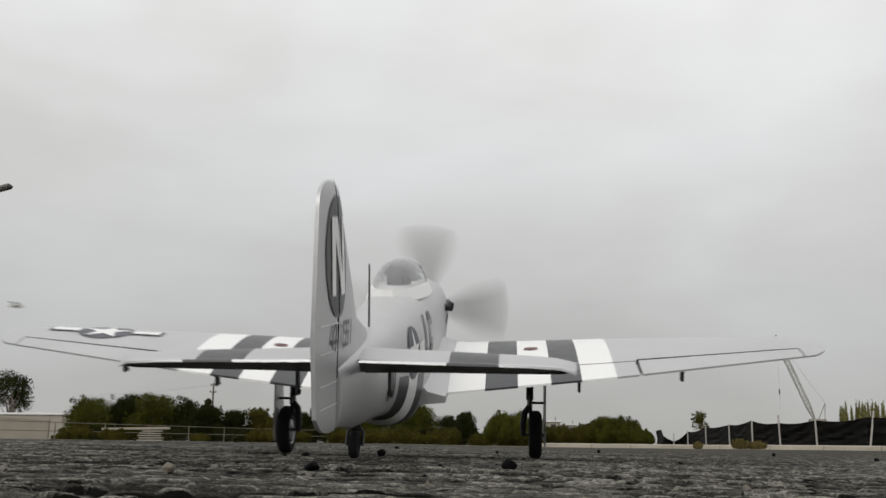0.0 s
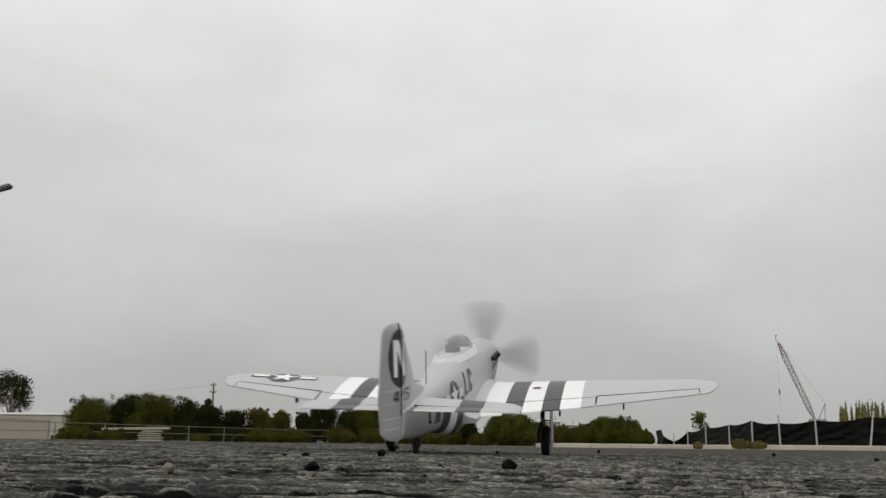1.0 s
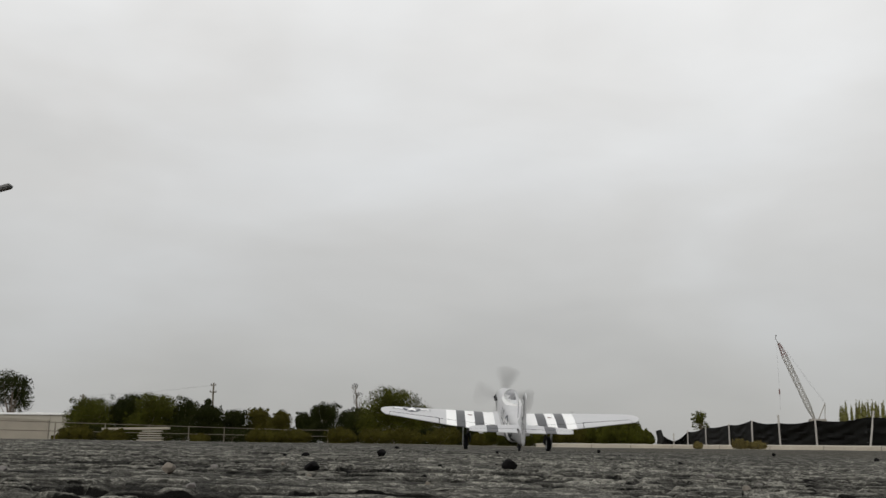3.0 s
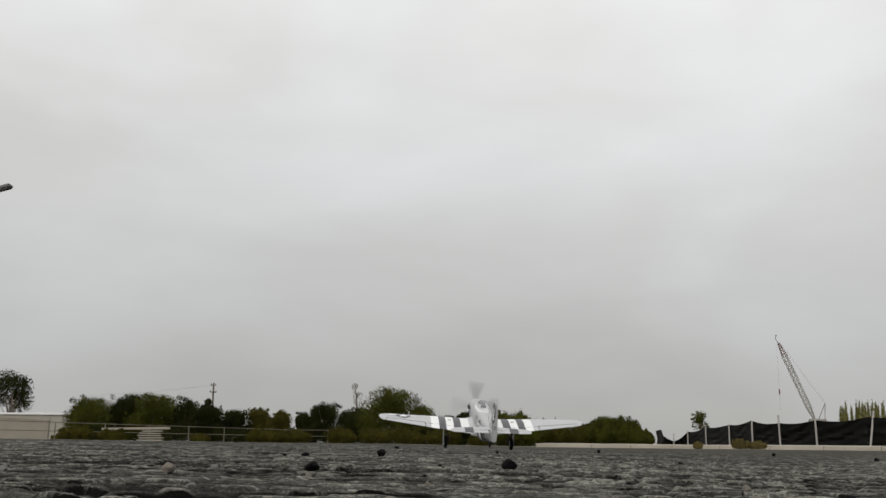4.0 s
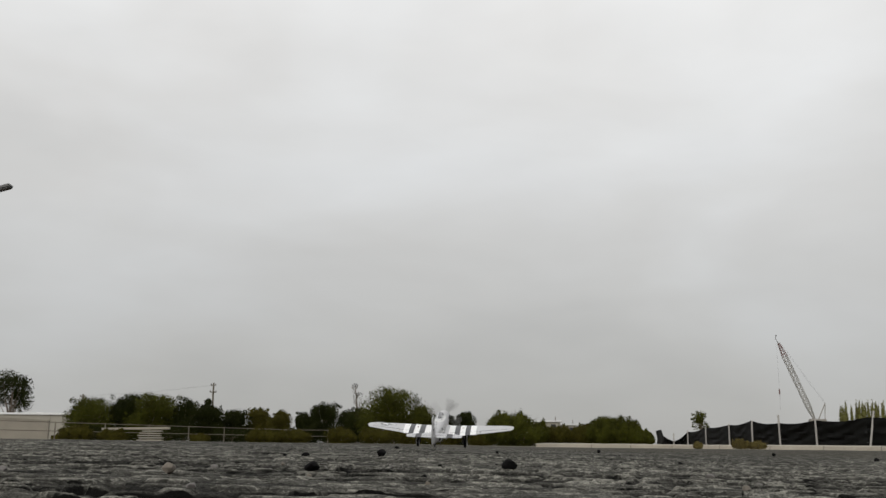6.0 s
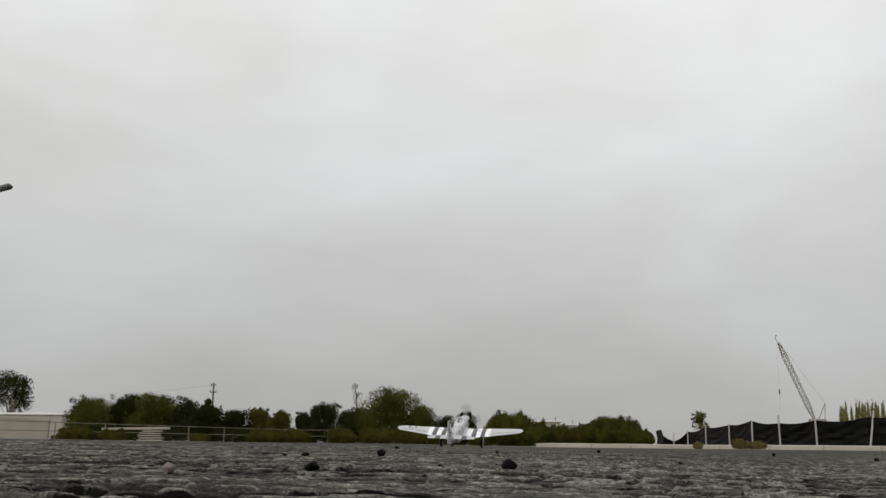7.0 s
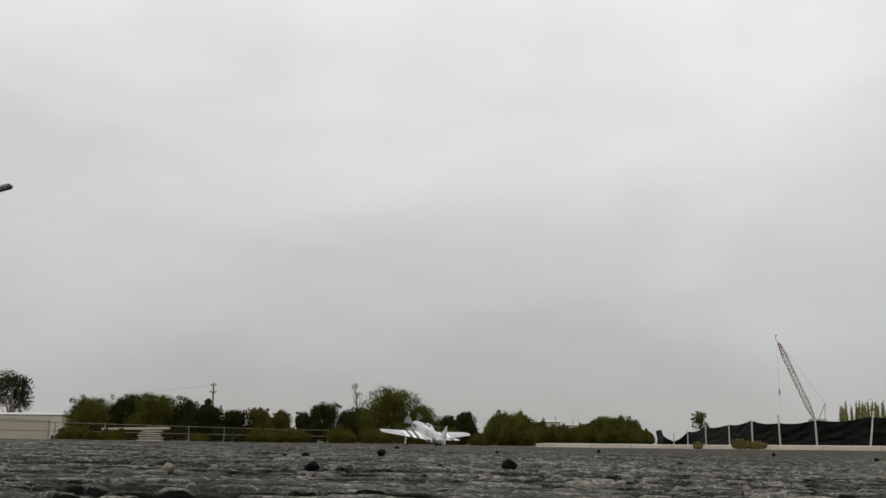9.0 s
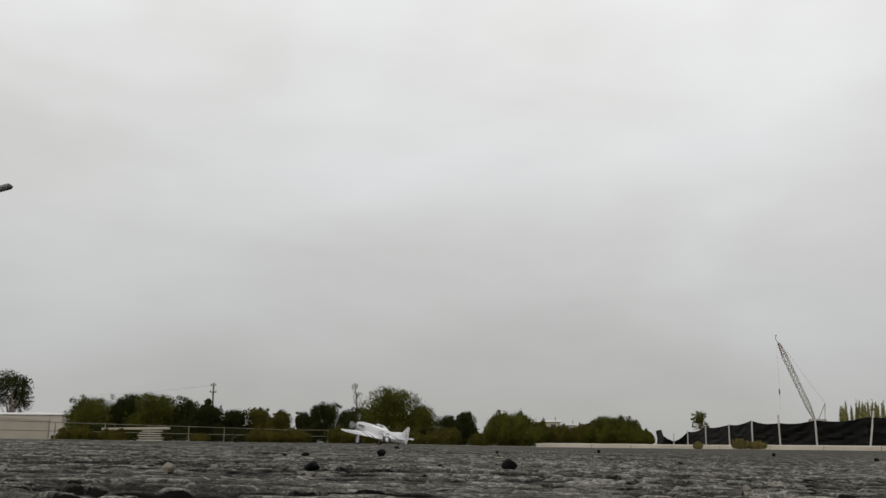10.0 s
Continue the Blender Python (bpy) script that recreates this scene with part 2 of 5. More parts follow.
def add_lathe(bm, profile, axis="y", n=24, mat=0, m=None):
    """A body of revolution; profile rows are (along, radius)."""
    rings = []
    for a, r in profile:
        ring = []
        for k in range(n):
            c, s = math.cos(k * math.tau / n) * max(r, 1e-4), math.sin(k * math.tau / n) * max(r, 1e-4)
            v = {"x": (a, c, s), "y": (c, a, s), "z": (c, s, a)}[axis]
            ring.append(bm.verts.new(m @ Vector(v) if m else v))
        rings.append(ring)
    skin(bm, rings, True, mat)


def lerp_rows(rows, t):
    """Rows sorted by their first value, interpolated."""
    xs = [r[0] for r in rows]
    return [float(np.interp(t, xs, [r[k] for r in rows])) for k in range(1, len(rows[0]))]


# ---------- ground ----------
def fall(x, y):
    """Height of the paving: a cross fall where the aeroplane runs, and a slow rise towards the verge."""
    return 0.006 - 0.042 * np.tanh(np.asarray(x) / 2.7) + 0.02 * np.clip((np.asarray(y) - 18) / 50, 0, 1) ** 1.5


def lattice(ix, iy, seed):
    h = (ix.astype(np.int64) * 374761393 + iy.astype(np.int64) * 668265263 + seed * 974711) & 0x7FFFFFFF
    h = ((h ^ (h >> 13)) * 1274126177) & 0x7FFFFFFF
    return ((h ^ (h >> 16)) & 0xFFFF) / 65535.0


def vnoise(x, y, scale, seed):
    x, y = x * scale, y * scale
    ix, iy = np.floor(x), np.floor(y)
    fx, fy = x - ix, y - iy
    fx, fy = fx * fx * (3 - 2 * fx), fy * fy * (3 - 2 * fy)
    a, b = lattice(ix, iy, seed), lattice(ix + 1, iy, seed)
    c, d = lattice(ix, iy + 1, seed), lattice(ix + 1, iy + 1, seed)
    return (a * (1 - fx) + b * fx) * (1 - fy) + (c * (1 - fx) + d * fx) * fy


def cells(x, y, scale, seed):
    """Distance to the nearest and second nearest of scattered points, and a random number of the nearest."""
    x, y = x * scale, y * scale
    ix, iy = np.floor(x), np.floor(y)
    d1, d2, own = np.full_like(x, 9.0), np.full_like(x, 9.0), np.zeros_like(x)
    for i in (-1, 0, 1):
        for j in (-1, 0, 1):
            px = ix + i + lattice(ix + i, iy + j, seed)
            py = iy + j + lattice(ix + i, iy + j, seed + 7)
            d = np.hypot(px - x, py - y)
            own = np.where(d < d1, lattice(ix + i, iy + j, seed + 3), own)
            d2 = np.minimum(d2, np.maximum(d, d1))
            d1 = np.minimum(d, d1)
    return d1, d2, own


def relief(x, y):
    """Worn asphalt: broad broken slabs with stepped edges, shards where it has broken up, fine aggregate and open cracks.
    Returns the height, how far a place lies in a crack, and a number of its own for each stone."""
    near = np.clip(1.5 - np.hypot(x, y) / 16, 0.0, 1) * np.clip((y - 0.12) / 0.15, 0, 1)
    jx = 0.05 * vnoise(x, y, 11, 8) + 0.022 * vnoise(x, y, 33, 6) + 0.008 * vnoise(x, y, 95, 4)
    jy = 0.05 * vnoise(x, y, 11, 9) + 0.022 * vnoise(x, y, 33, 7) + 0.008 * vnoise(x, y, 95, 5)
    e1, e2, slab = cells((x + jx) * 0.40, y + jy, 8.5, 13)
    keep = np.clip((vnoise(x, y, 2.2, 21) - 0.28) * 5, 0, 1)
    crack = np.clip(1.3 - (e2 - e1) / 0.030, 0, 1) * keep * np.clip((vnoise(x, y, 7, 29) - 0.25) * 6, 0, 1)
    broken = np.clip((vnoise(x * 0.7, y, 3.1, 27) - 0.42) * 5, 0, 1)
    d1, d2, shard = cells((x + jx * 0.6) * 0.40, y + jy * 0.6, 27, 3)
    split = np.clip(1.3 - (d2 - d1) / 0.07, 0, 1) * broken
    # coarse aggregate laid bare: stones of uneven height, with the binder worn out between some of them
    wx, wy = x + 0.008 * vnoise(x, y, 70, 31) + 0.2 * jx, y + 0.008 * vnoise(x, y, 70, 32) + 0.2 * jy
    f1, f2, stone = cells(wx * 0.72, wy, 74, 23)
    rough = np.clip((vnoise(x * 0.8, y, 5.0, 37) - 0.16) * 3.2, 0.2, 1)
    loose = np.clip((vnoise(x * 0.7, y, 24, 39) - 0.26) * 6, 0, 1) * rough
    gap = np.clip(1.7 - (f2 - f1) / 0.24, 0, 1) * loose
    grains = np.clip((f2 - f1) * 5, 0, 1) * (stone ** 1.5) * (0.35 + 0.65 * rough)
    wave = (vnoise(x, y, 6, 41) - 0.5) * 0.0006 + (vnoise(x, y, 1.3, 43) - 0.5) * 0.003
    steps = (slab - 0.5) * 0.0034 * keep + (shard - 0.5) * 0.0036 * broken - crack * 0.0036 - split * 0.0016
    high = near * (steps + grains * 0.0032 - gap * 0.0016) + wave * np.clip(near * 2, 0, 1)
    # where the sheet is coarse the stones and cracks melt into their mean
    # cracks and gaps, handed on to be painted dark as binder and shade
    shaded_gap = np.clip(np.maximum(np.maximum(crack, split), gap), 0, 1)
    return high, 0.2 + (shaded_gap - 0.2) * near, 0.5 + (stone - 0.5) * near


def level(x, y):
    return float(fall(x, y) + relief(np.array([x], float), np.array([y], float))[0][0])


def make_ground():
    ys = [-1500, -300, -60, -15, -5, -2, -1, -0.5, -0.2, 0.0, 0.1, 0.2, 0.27]
    v = 0.3
    while v < 34:
        ys.append(v)
        v *= 1.0037 if v < 3.2 else 1.0085
    ys += [36, 39, 43, 48, 54, 60, 68, 78, 90, 110, 150, 250, 500, 1000, 2500]
    half = np.concatenate([np.arange(0, 1.2, 0.0058), np.arange(1.2, 3.76, 0.013)])
    s = np.concatenate([-half[:0:-1], half])
    xs = np.concatenate([[-2500, -700, -200, -80, -40, -20, -12], 0.42 * np.sinh(s), [12, 20, 40, 80, 200, 700, 2500]])
    ys = np.array(ys)
    X, Y = np.meshgrid(xs, ys)
    high, crack, stone = relief(X, Y)
    Z = fall(X, Y) + high
    nx, ny = len(xs), len(ys)
    me = bpy.data.meshes.new("ground")
    me.vertices.add(nx * ny)
    me.vertices.foreach_set("co", np.stack([X, Y, Z], -1).astype(np.float32).ravel())
    q = (np.arange(ny - 1)[:, None] * nx + np.arange(nx - 1)[None, :]).ravel()
    loops = np.stack([q, q + 1, q + nx + 1, q + nx], -1).astype(np.int32)
    me.loops.add(loops.size)
    me.loops.foreach_set("vertex_index", loops.ravel())
    me.polygons.add(len(q))
    me.polygons.foreach_set("loop_start", (np.arange(len(q)) * 4).astype(np.int32))
    me.update(calc_edges=True)
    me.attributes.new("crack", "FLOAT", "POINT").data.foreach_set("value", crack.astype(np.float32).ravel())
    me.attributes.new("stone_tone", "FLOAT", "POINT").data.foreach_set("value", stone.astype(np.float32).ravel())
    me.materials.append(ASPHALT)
    return tagged(new("ground", me), "worn grey asphalt with open cracks and loose grit", "ground", kind="structure")


make_ground()


# ---------- the model aeroplane ----------
# Body axes: x to its right, y forward (the spinner's tip at 0), z up from the thrust line.
OFF = Vector((0.0, 0.369, 0.239))
FUS = [  # y, top, bottom, half width, height of the widest place
    (-1.150, 0.032, -0.031, 0.0085, 0.003), (-1.10, 0.034, -0.041, 0.0135, 0.002), (-1.06, 0.036, -0.050, 0.0175, 0.001),
    (-0.98, 0.040, -0.059, 0.0250, 0.0), (-0.90, 0.047, -0.068, 0.034, -0.003), (-0.84, 0.055, -0.078, 0.0420, -0.006),
    (-0.80, 0.060, -0.096, 0.0475, -0.008), (-0.74, 0.073, -0.111, 0.053, -0.010), (-0.68, 0.078, -0.119, 0.057, -0.012),
    (-0.60, 0.080, -0.121, 0.059, -0.012), (-0.52, 0.081, -0.116, 0.060, -0.012), (-0.44, 0.083, -0.102, 0.060, -0.012),
    (-0.36, 0.085, -0.097, 0.059, -0.010), (-0.24, 0.080, -0.090, 0.057, -0.006), (-0.14, 0.072, -0.077, 0.053, -0.003), (-0.062, 0.057, -0.046, 0.047, 0.003)]


def fus_section(y):
    return lerp_rows(FUS, y)


def fus_side(y, z):
    """Half width of the fuselage at a height."""
    top, bot, w, zc = fus_section(y)
    q = (z - zc) / (top - zc) if z > zc else (zc - z) / (zc - bot)
    return w * max(0.0, 1 - min(abs(q), 1.0) ** 2.6) ** (1 / 2.6)


def shifted(bm):
    bmesh.ops.translate(bm, vec=OFF, verts=bm.verts)
    return bm


def airfoil(c):
    """Half thickness at a chord fraction, for a thickness of 1."""
    return 5 * (0.2969 * math.sqrt(c) - 0.126 * c - 0.3516 * c * c + 0.2843 * c ** 3 - 0.1015 * c ** 4)


def panel(stations, c0, c1, pick=None, back=0, steps=9, te=0.0012, under=None):
    """A closed slab of a wing or fin between two chord fractions. Stations: x, y and z of the leading edge, y and z of the
    trailing edge, thickness over chord. back: material of the wall at its rear end; under: of its lower face."""
    bm = bmesh.new()
    rings = []
    cs = [c0 + (c1 - c0) * (k / steps) ** (1.7 if c0 == 0 else 1.0) for k in range(steps + 1)]
    for x, yl, zl, yt, zt, th in stations:
        ch = yl - yt

        def at(c, side):
            return bm.verts.new((x, yl + (yt - yl) * c, zl + (zt - zl) * c + side * (airfoil(c) * th * ch + te * c) + 0.012 * ch * math.sin(math.pi * c)))

        rings.append([at(c, 1) for c in cs] + [at(c, -1) for c in reversed(cs[1:] if c0 == 0 else cs)])
    n = len(rings[0])
    for i in range(len(rings) - 1):
        for k in range(n):
            f = bm.faces.new((rings[i][k], rings[i][(k + 1) % n], rings[i + 1][(k + 1) % n], rings[i + 1][k]))
            mid = f.calc_center_median()
            f.material_index = back if k == steps and back else (pick(mid.x) if pick else 0)
            if under is not None and steps < k < n - 1:
                f.material_index = under
            if c0 > 0 and k == n - 1 and back:
                f.material_index = back
    for r, x in ((rings[0], stations[0][0]), (rings[-1], stations[-1][0])):
        f = bm.faces.new(r)
        f.material_index = pick((stations[0][0] + stations[1][0]) / 2 if x == stations[0][0] else (stations[-1][0] + stations[-2][0]) / 2) if pick else 0
    return bm


def wing_row(x):
    """Leading and trailing edge of the right wing at a span place: y, z, y, z, thickness over chord."""
    yl = float(np.interp(x, [0.04, 0.11, 0.62, 0.655, 0.68, 0.695], [-0.272, -0.312, -0.386, -0.398, -0.42, -0.455]))
    yt = float(np.interp(x, [0.04, 0.34, 0.666, 0.682, 0.695], [-0.655, -0.622, -0.546, -0.528, -0.492]))
    rise = -0.0855 + 0.0925 * x
    chord = yl - yt
    tip = max(0.0, (x - 0.66) / 0.035) ** 2 * 0.008
    return yl, rise + 0.022 * chord / 0.3 + tip, yt, rise + tip, float(np.interp(x, [0.04, 0.5, 0.69], [0.145, 0.12, 0.11]))


def wing_top(x, y):
    yl, zl, yt, zt, th = wing_row(abs(x))
    c = min(max((yl - y) / (yl - yt), 0.01), 1)
    ch = yl - yt
    return zl + (zt - zl) * c + airfoil(c) * th * ch + 0.0012 * c + 0.012 * ch * math.sin(math.pi * c)


WING_STRIPES = [0.085, 0.142, 0.192, 0.243, 0.290, 0.344]  # white, black, white, black, white


def wing_pick(x):
    x = abs(x)
    for k in range(5):
        if WING_STRIPES[k] <= x < WING_STRIPES[k + 1]:
            return 1 if k % 2 == 0 else 2
    return 0


def quad_patch(bm, a, b, c, d, n, m, put, mat=0):
    """A patch a-b-c-d of n by m quads; put places a flat point on its surface."""
    a, b, c, d = (Vector((*p, 0)) for p in (a, b, c, d))
    g = [[bm.verts.new(put(*((a * (1 - i / n) + b * (i / n)) * (1 - j / m) + (d * (1 - i / n) + c * (i / n)) * (j / m)).xy)) for j in range(m + 1)] for i in range(n + 1)]
    for i in range(n):
        for j in range(m):
            f = bm.faces.new((g[i][j], g[i + 1][j], g[i + 1][j + 1], g[i][j + 1]))
            f.material_index = mat


def disc_patch(bm, u, v, ru, rv, put, mat=0, n=32, rings=5, inner=0.0):
    for r in range(rings):
        r0, r1 = inner + (1 - inner) * r / rings, inner + (1 - inner) * (r + 1) / rings
        for k in range(n):
            t0, t1 = k * math.tau / n, (k + 1) * math.tau / n
            pts = [(r0, t0), (r1, t0), (r1, t1), (r0, t1)] if r0 > 0 else [(r1, t0), (r1, t1), (0, t1)]
            f = bm.faces.new([bm.verts.new(put(u + ru * q * math.cos(t), v + rv * q * math.sin(t))) for q, t in pts])
            f.material_index = mat


def star_patch(bm, u, v, r, put, mat=0, turn=math.pi / 2):
    """A five-pointed star, in small triangles."""
    pts = [(u + (r if k % 2 == 0 else r * 0.39) * math.cos(turn + k * math.pi / 5), v + (r if k % 2 == 0 else r * 0.39) * math.sin(turn + k * math.pi / 5)) for k in range(10)]
    for k in range(10):
        a, b = pts[k], pts[(k + 1) % 10]
        for s in range(4):
            p = [(u + (w[0] - u) * q, v + (w[1] - v) * q) for w, q in ((a, s / 4), (a, (s + 1) / 4), (b, (s + 1) / 4), (b, s / 4))]
            f = bm.faces.new([bm.verts.new(put(*w)) for w in (p if s else p[1:])])
            f.material_index = mat


GLYPHS = {  # strokes in a box 1 wide and 1 high: quads given by their corners
    "N": [((0, 0), (0.24, 0), (0.24, 1), (0, 1)), ((0.76, 0), (1, 0), (1, 1), (0.76, 1)), ((0.62, 0), (0.9, 0), (0.38, 1), (0.1, 1))],
    "L": [((0, 0), (0.26, 0), (0.26, 1), (0, 1)), ((0.26, 0), (1, 0), (1, 0.17), (0.26, 0.17))],
    "C": [((0, 0.12), (0.26, 0.2), (0.26, 0.8), (0, 0.88)), ((0, 0.12), (0.22, 0), (0.8, 0), (0.26, 0.2)), ((0.26, 0.2), (0.8, 0), (1, 0.14), (0.74, 0.17)),
          ((0.74, 0.17), (1, 0.14), (1, 0.34), (0.74, 0.34)), ((0, 0.88), (0.26, 0.8), (0.8, 1), (0.22, 1)), ((0.26, 0.8), (0.74, 0.83), (1, 0.86), (0.8, 1)),
          ((0.74, 0.66), (1, 0.66), (1, 0.86), (0.74, 0.83))],
    "1": [((0.36, 0), (0.64, 0), (0.64, 1), (0.36, 1))],
    "5": [((0, 0.84), (1, 0.84), (1, 1), (0, 1)), ((0, 0.5), (0.24, 0.5), (0.24, 0.84), (0, 0.84)), ((0.0, 0.48), (0.9, 0.5), (0.9, 0.64), (0.0, 0.62)),
          ((0.74, 0.1), (1, 0.1), (1, 0.56), (0.74, 0.5)), ((0, 0), (0.92, 0), (1, 0.15), (0, 0.15))],
    "4": [((0.62, 0), (0.86, 0), (0.86, 1), (0.62, 1)), ((0, 0.26), (1, 0.26), (1, 0.42), (0, 0.42)), ((0, 0.42), (0.2, 0.42), (0.66, 1), (0.46, 1))],
}


def write(bm, text, u, v, w, h, gap, put, mat=0, n=3, m=8, lean=0.0):
    for k, ch in enumerate(text):
        for q in GLYPHS[ch]:
            a = [(u + k * (w + gap) + p[0] * w + lean * p[1] * h, v + p[1] * h) for p in q]
            quad_patch(bm, *a, n, m, put, mat)


PAINT = [SILVER, WHITE, BLACK, GAP]


def make_plane():
    plane = thing("model_airplane", pose(0, 0, 0), "silver radio-controlled fighter model taxiing with black and white stripes", "model airplane")

    # fuselage, striped below behind the wing, with the belly scoop
    def fus_pick(f):
        c = f.calc_center_median()
        if -0.876 < c.y < -0.708 and c.z < -0.022:
            k = int((-0.708 - c.y) / 0.056)
            return 2 if k % 2 == 0 else 1
        return 0

    bm = bmesh.new()
    ys = sorted({r[0] for r in FUS} | {-0.708, -0.764, -0.820, -0.876, -0.1, -0.19, -0.30, -0.40, -0.48, -0.56, -0.64, -1.02, -1.10, -0.93})
    rings = []
    for y in ys:
        top, bot, w, zc = fus_section(y)
        ring = []
        for k in range(40):
            a = k * math.tau / 40
            c, s = math.cos(a), math.sin(a)
            x = w * math.copysign(abs(s) ** (2 / 2.6), s)
            z = zc + (top - zc if c > 0 else zc - bot) * math.copysign(abs(c) ** (2 / 2.6), c)
            ring.append(bm.verts.new((x, y, z)))
        rings.append(ring)
    skin(bm, rings, True, 0, fus_pick)
    fus = part("fuselage", shifted(bm), [*PAINT, OLIVE], plane)

    # letters and national marking on both sides of the fuselage
    for side in (1, -1):
        def on_side(u, v, side=side):
            return Vector((side * (fus_side(u, v) + 0.0012), u, v)) + OFF

        bm = bmesh.new()
        disc_patch(bm, -0.795, 0.002, 0.036, 0.036, on_side, 0)
        part("roundel", bm, NAVY, fus, "dark blue insignia disc")

        def over(u, v, side=side):
            return Vector((side * (fus_side(u, v) + 0.0020), u, v)) + OFF

        bm = bmesh.new()
        star_patch(bm, -0.795, 0.002, 0.033, over)
        for e in (-1, 1):
            quad_patch(bm, (-0.795 + e * 0.036, -0.008), (-0.795 + e * 0.070, -0.008), (-0.795 + e * 0.070, 0.012), (-0.795 + e * 0.036, 0.012), 4, 3, over)
        part("star", bm, WHITE, fus, "white five-pointed star with side bars")

        def on_text(u, v, side=side):
            return Vector((side * (fus_side(u, v) + 0.0016), u, v)) + OFF

        bm = bmesh.new()
        write(bm, "LC", -0.700, -0.014, 0.036, 0.060, 0.013, on_text, 0) if side > 0 else write(bm, "LC", 0.0, -0.014, 0.036, 0.060, 0.013, lambda u, v: on_text(-0.615 - u, v), 0)
        part("lettering", bm, BLACK, fus, "black squadron letters")
        bm = bmesh.new()
        write(bm, "N", -0.935, -0.042, 0.034, 0.058, 0, on_text, 0) if side > 0 else write(bm, "N", 0.0, -0.042, 0.034, 0.058, 0, lambda u, v: on_text(-0.901 - u, v), 0)
        part("lettering", bm, BLACK, fus, "black aircraft letter")

        # exhaust stacks along the nose
        bm = bmesh.new()
        for k in range(6):
            y = -0.135 - k * 0.023
            x = fus_side(y, 0.022)
            add_tube(bm, [(side * (x - 0.006), y, 0.022), (side * (x + 0.006), y - 0.005, 0.022), (side * (x + 0.011), y - 0.013, 0.021)], [0.006, 0.0058, 0.005], 8)
        add_box(bm, (side * (fus_side(-0.2, 0.022) - 0.002), -0.195, 0.022), (0.010, 0.152, 0.017), bevel=0.002)
        part("exhaust_stack", shifted(bm), DARKSTEEL, fus, "row of dark exhaust stubs")
        # nose trim panel, dark swoosh below the stacks
        bm = bmesh.new()
        quad_patch(bm, (-0.275, -0.012), (-0.10, 0.000), (-0.10, 0.010), (-0.255, 0.004), 8, 3, on_text)
        part("nose_flash", bm, BLACK, fus, "dark flash painted along the nose")

    # canopy: clear bubble, pale sill frame, plain seat with a pilot bust
    bm = bmesh.new()
    rows = [(-0.725, 0.003, 0.004), (-0.705, 0.016, 0.016), (-0.67, 0.029, 0.026), (-0.63, 0.038, 0.033), (-0.58, 0.0435, 0.037), (-0.53, 0.0445, 0.038), (-0.49, 0.041, 0.037), (-0.455, 0.030, 0.035), (-0.425, 0.010, 0.032), (-0.415, 0.003, 0.030)]
    rings = []
    for y, h, w in rows:
        rings.append([bm.verts.new((w * math.cos(math.pi * k / 18), y, 0.080 + h * math.sin(math.pi * k / 18) ** 0.85)) for k in range(19)])
    for i in range(len(rings) - 1):
        for k in range(18):
            bm.faces.new((rings[i][k], rings[i][k + 1], rings[i + 1][k + 1], rings[i + 1][k]))
    canopy = part("canopy", shifted(bm), CANOPY, plane, "clear bubble canopy")
    canopy.visible_shadow = False
    bm = bmesh.new()
    rr = []
    for y, h, w in rows:
        top = fus_section(y)[0]
        base = min(top - 0.001, 0.078)
        rr.append([bm.verts.new(p) for p in ((w + 0.0032, y, 0.0835), (-w - 0.0032, y, 0.0835), (-w - 0.011, y, base - 0.012), (w + 0.011, y, base - 0.012))])
    skin(bm, rr, True)
    part("sill", shifted(bm), WHITE, canopy, "pale canopy sill frame")
    bm = bmesh.new()
    add_tube(bm, [(0.038 * math.cos(math.pi * k / 12), -0.492, 0.081 + 0.0415 * math.sin(math.pi * k / 12) ** 0.85) for k in range(13)], 0.0022, 6)
    part("windscreen_bow", shifted(bm), SILVER, canopy)
    bm = bmesh.new()
    add_box(bm, (0, -0.60, 0.094), (0.030, 0.012, 0.030), pose(0, 0, 0), 0.005)
    add_lathe(bm, [(0.082, 0.02), (0.094, 0.019), (0.101, 0.009), (0.106, 0.0115), (0.113, 0.012), (0.1185, 0.006)], "z", 14, 0, Matrix.Translation((0, -0.565, 0)))
    part("seat_back", shifted(bm), COCKPIT, canopy, "plain grey seat back with a pilot-bust form")
    bm = bmesh.new()
    add_box(bm, (0, -0.45, 0.090), (0.05, 0.03, 0.02), None, 0.006)
    part("instrument_hood", shifted(bm), COCKPIT, canopy)

    # antenna mast
    bm = bmesh.new()
    add_tube(bm, [(0, -0.898, 0.04), (0, -0.898, 0.126)], [0.0016, 0.0012], 8)
    part("antenna_mast", shifted(bm), STEEL, plane)

    # wings, each with flap and aileron
    for side in (1, -1):
        def station(x):
            return (side * x, *wing_row(x))

        def stations(a, b, extra=()):
            xs = sorted({a, b} | {s for s in (*WING_STRIPES, 0.11, 0.44, 0.52, 0.58, 0.62, *extra) if a < s < b})
            return [station(x) for x in xs]

        bm = panel(stations(0.04, 0.382), 0.0, 0.78, wing_pick, 3)
        wing = part("wing", shifted(bm), PAINT, plane)
        bm = panel(stations(0.382, 0.648), 0.0, 0.755, wing_pick, 3)
        part("outer_panel", shifted(bm), PAINT, wing)
        bm = panel(stations(0.648, 0.695, (0.666, 0.675, 0.682, 0.690)), 0.0, 1.0, wing_pick)
        part("wing_tip", shifted(bm), PAINT, wing)
        bm = panel(stations(0.062, 0.3795), 0.789, 1.0, wing_pick, 0, 4)
        part("flap", shifted(bm), PAINT, wing)
        bm = panel(stations(0.3845, 0.6455), 0.778, 1.0, wing_pick, 0, 4)
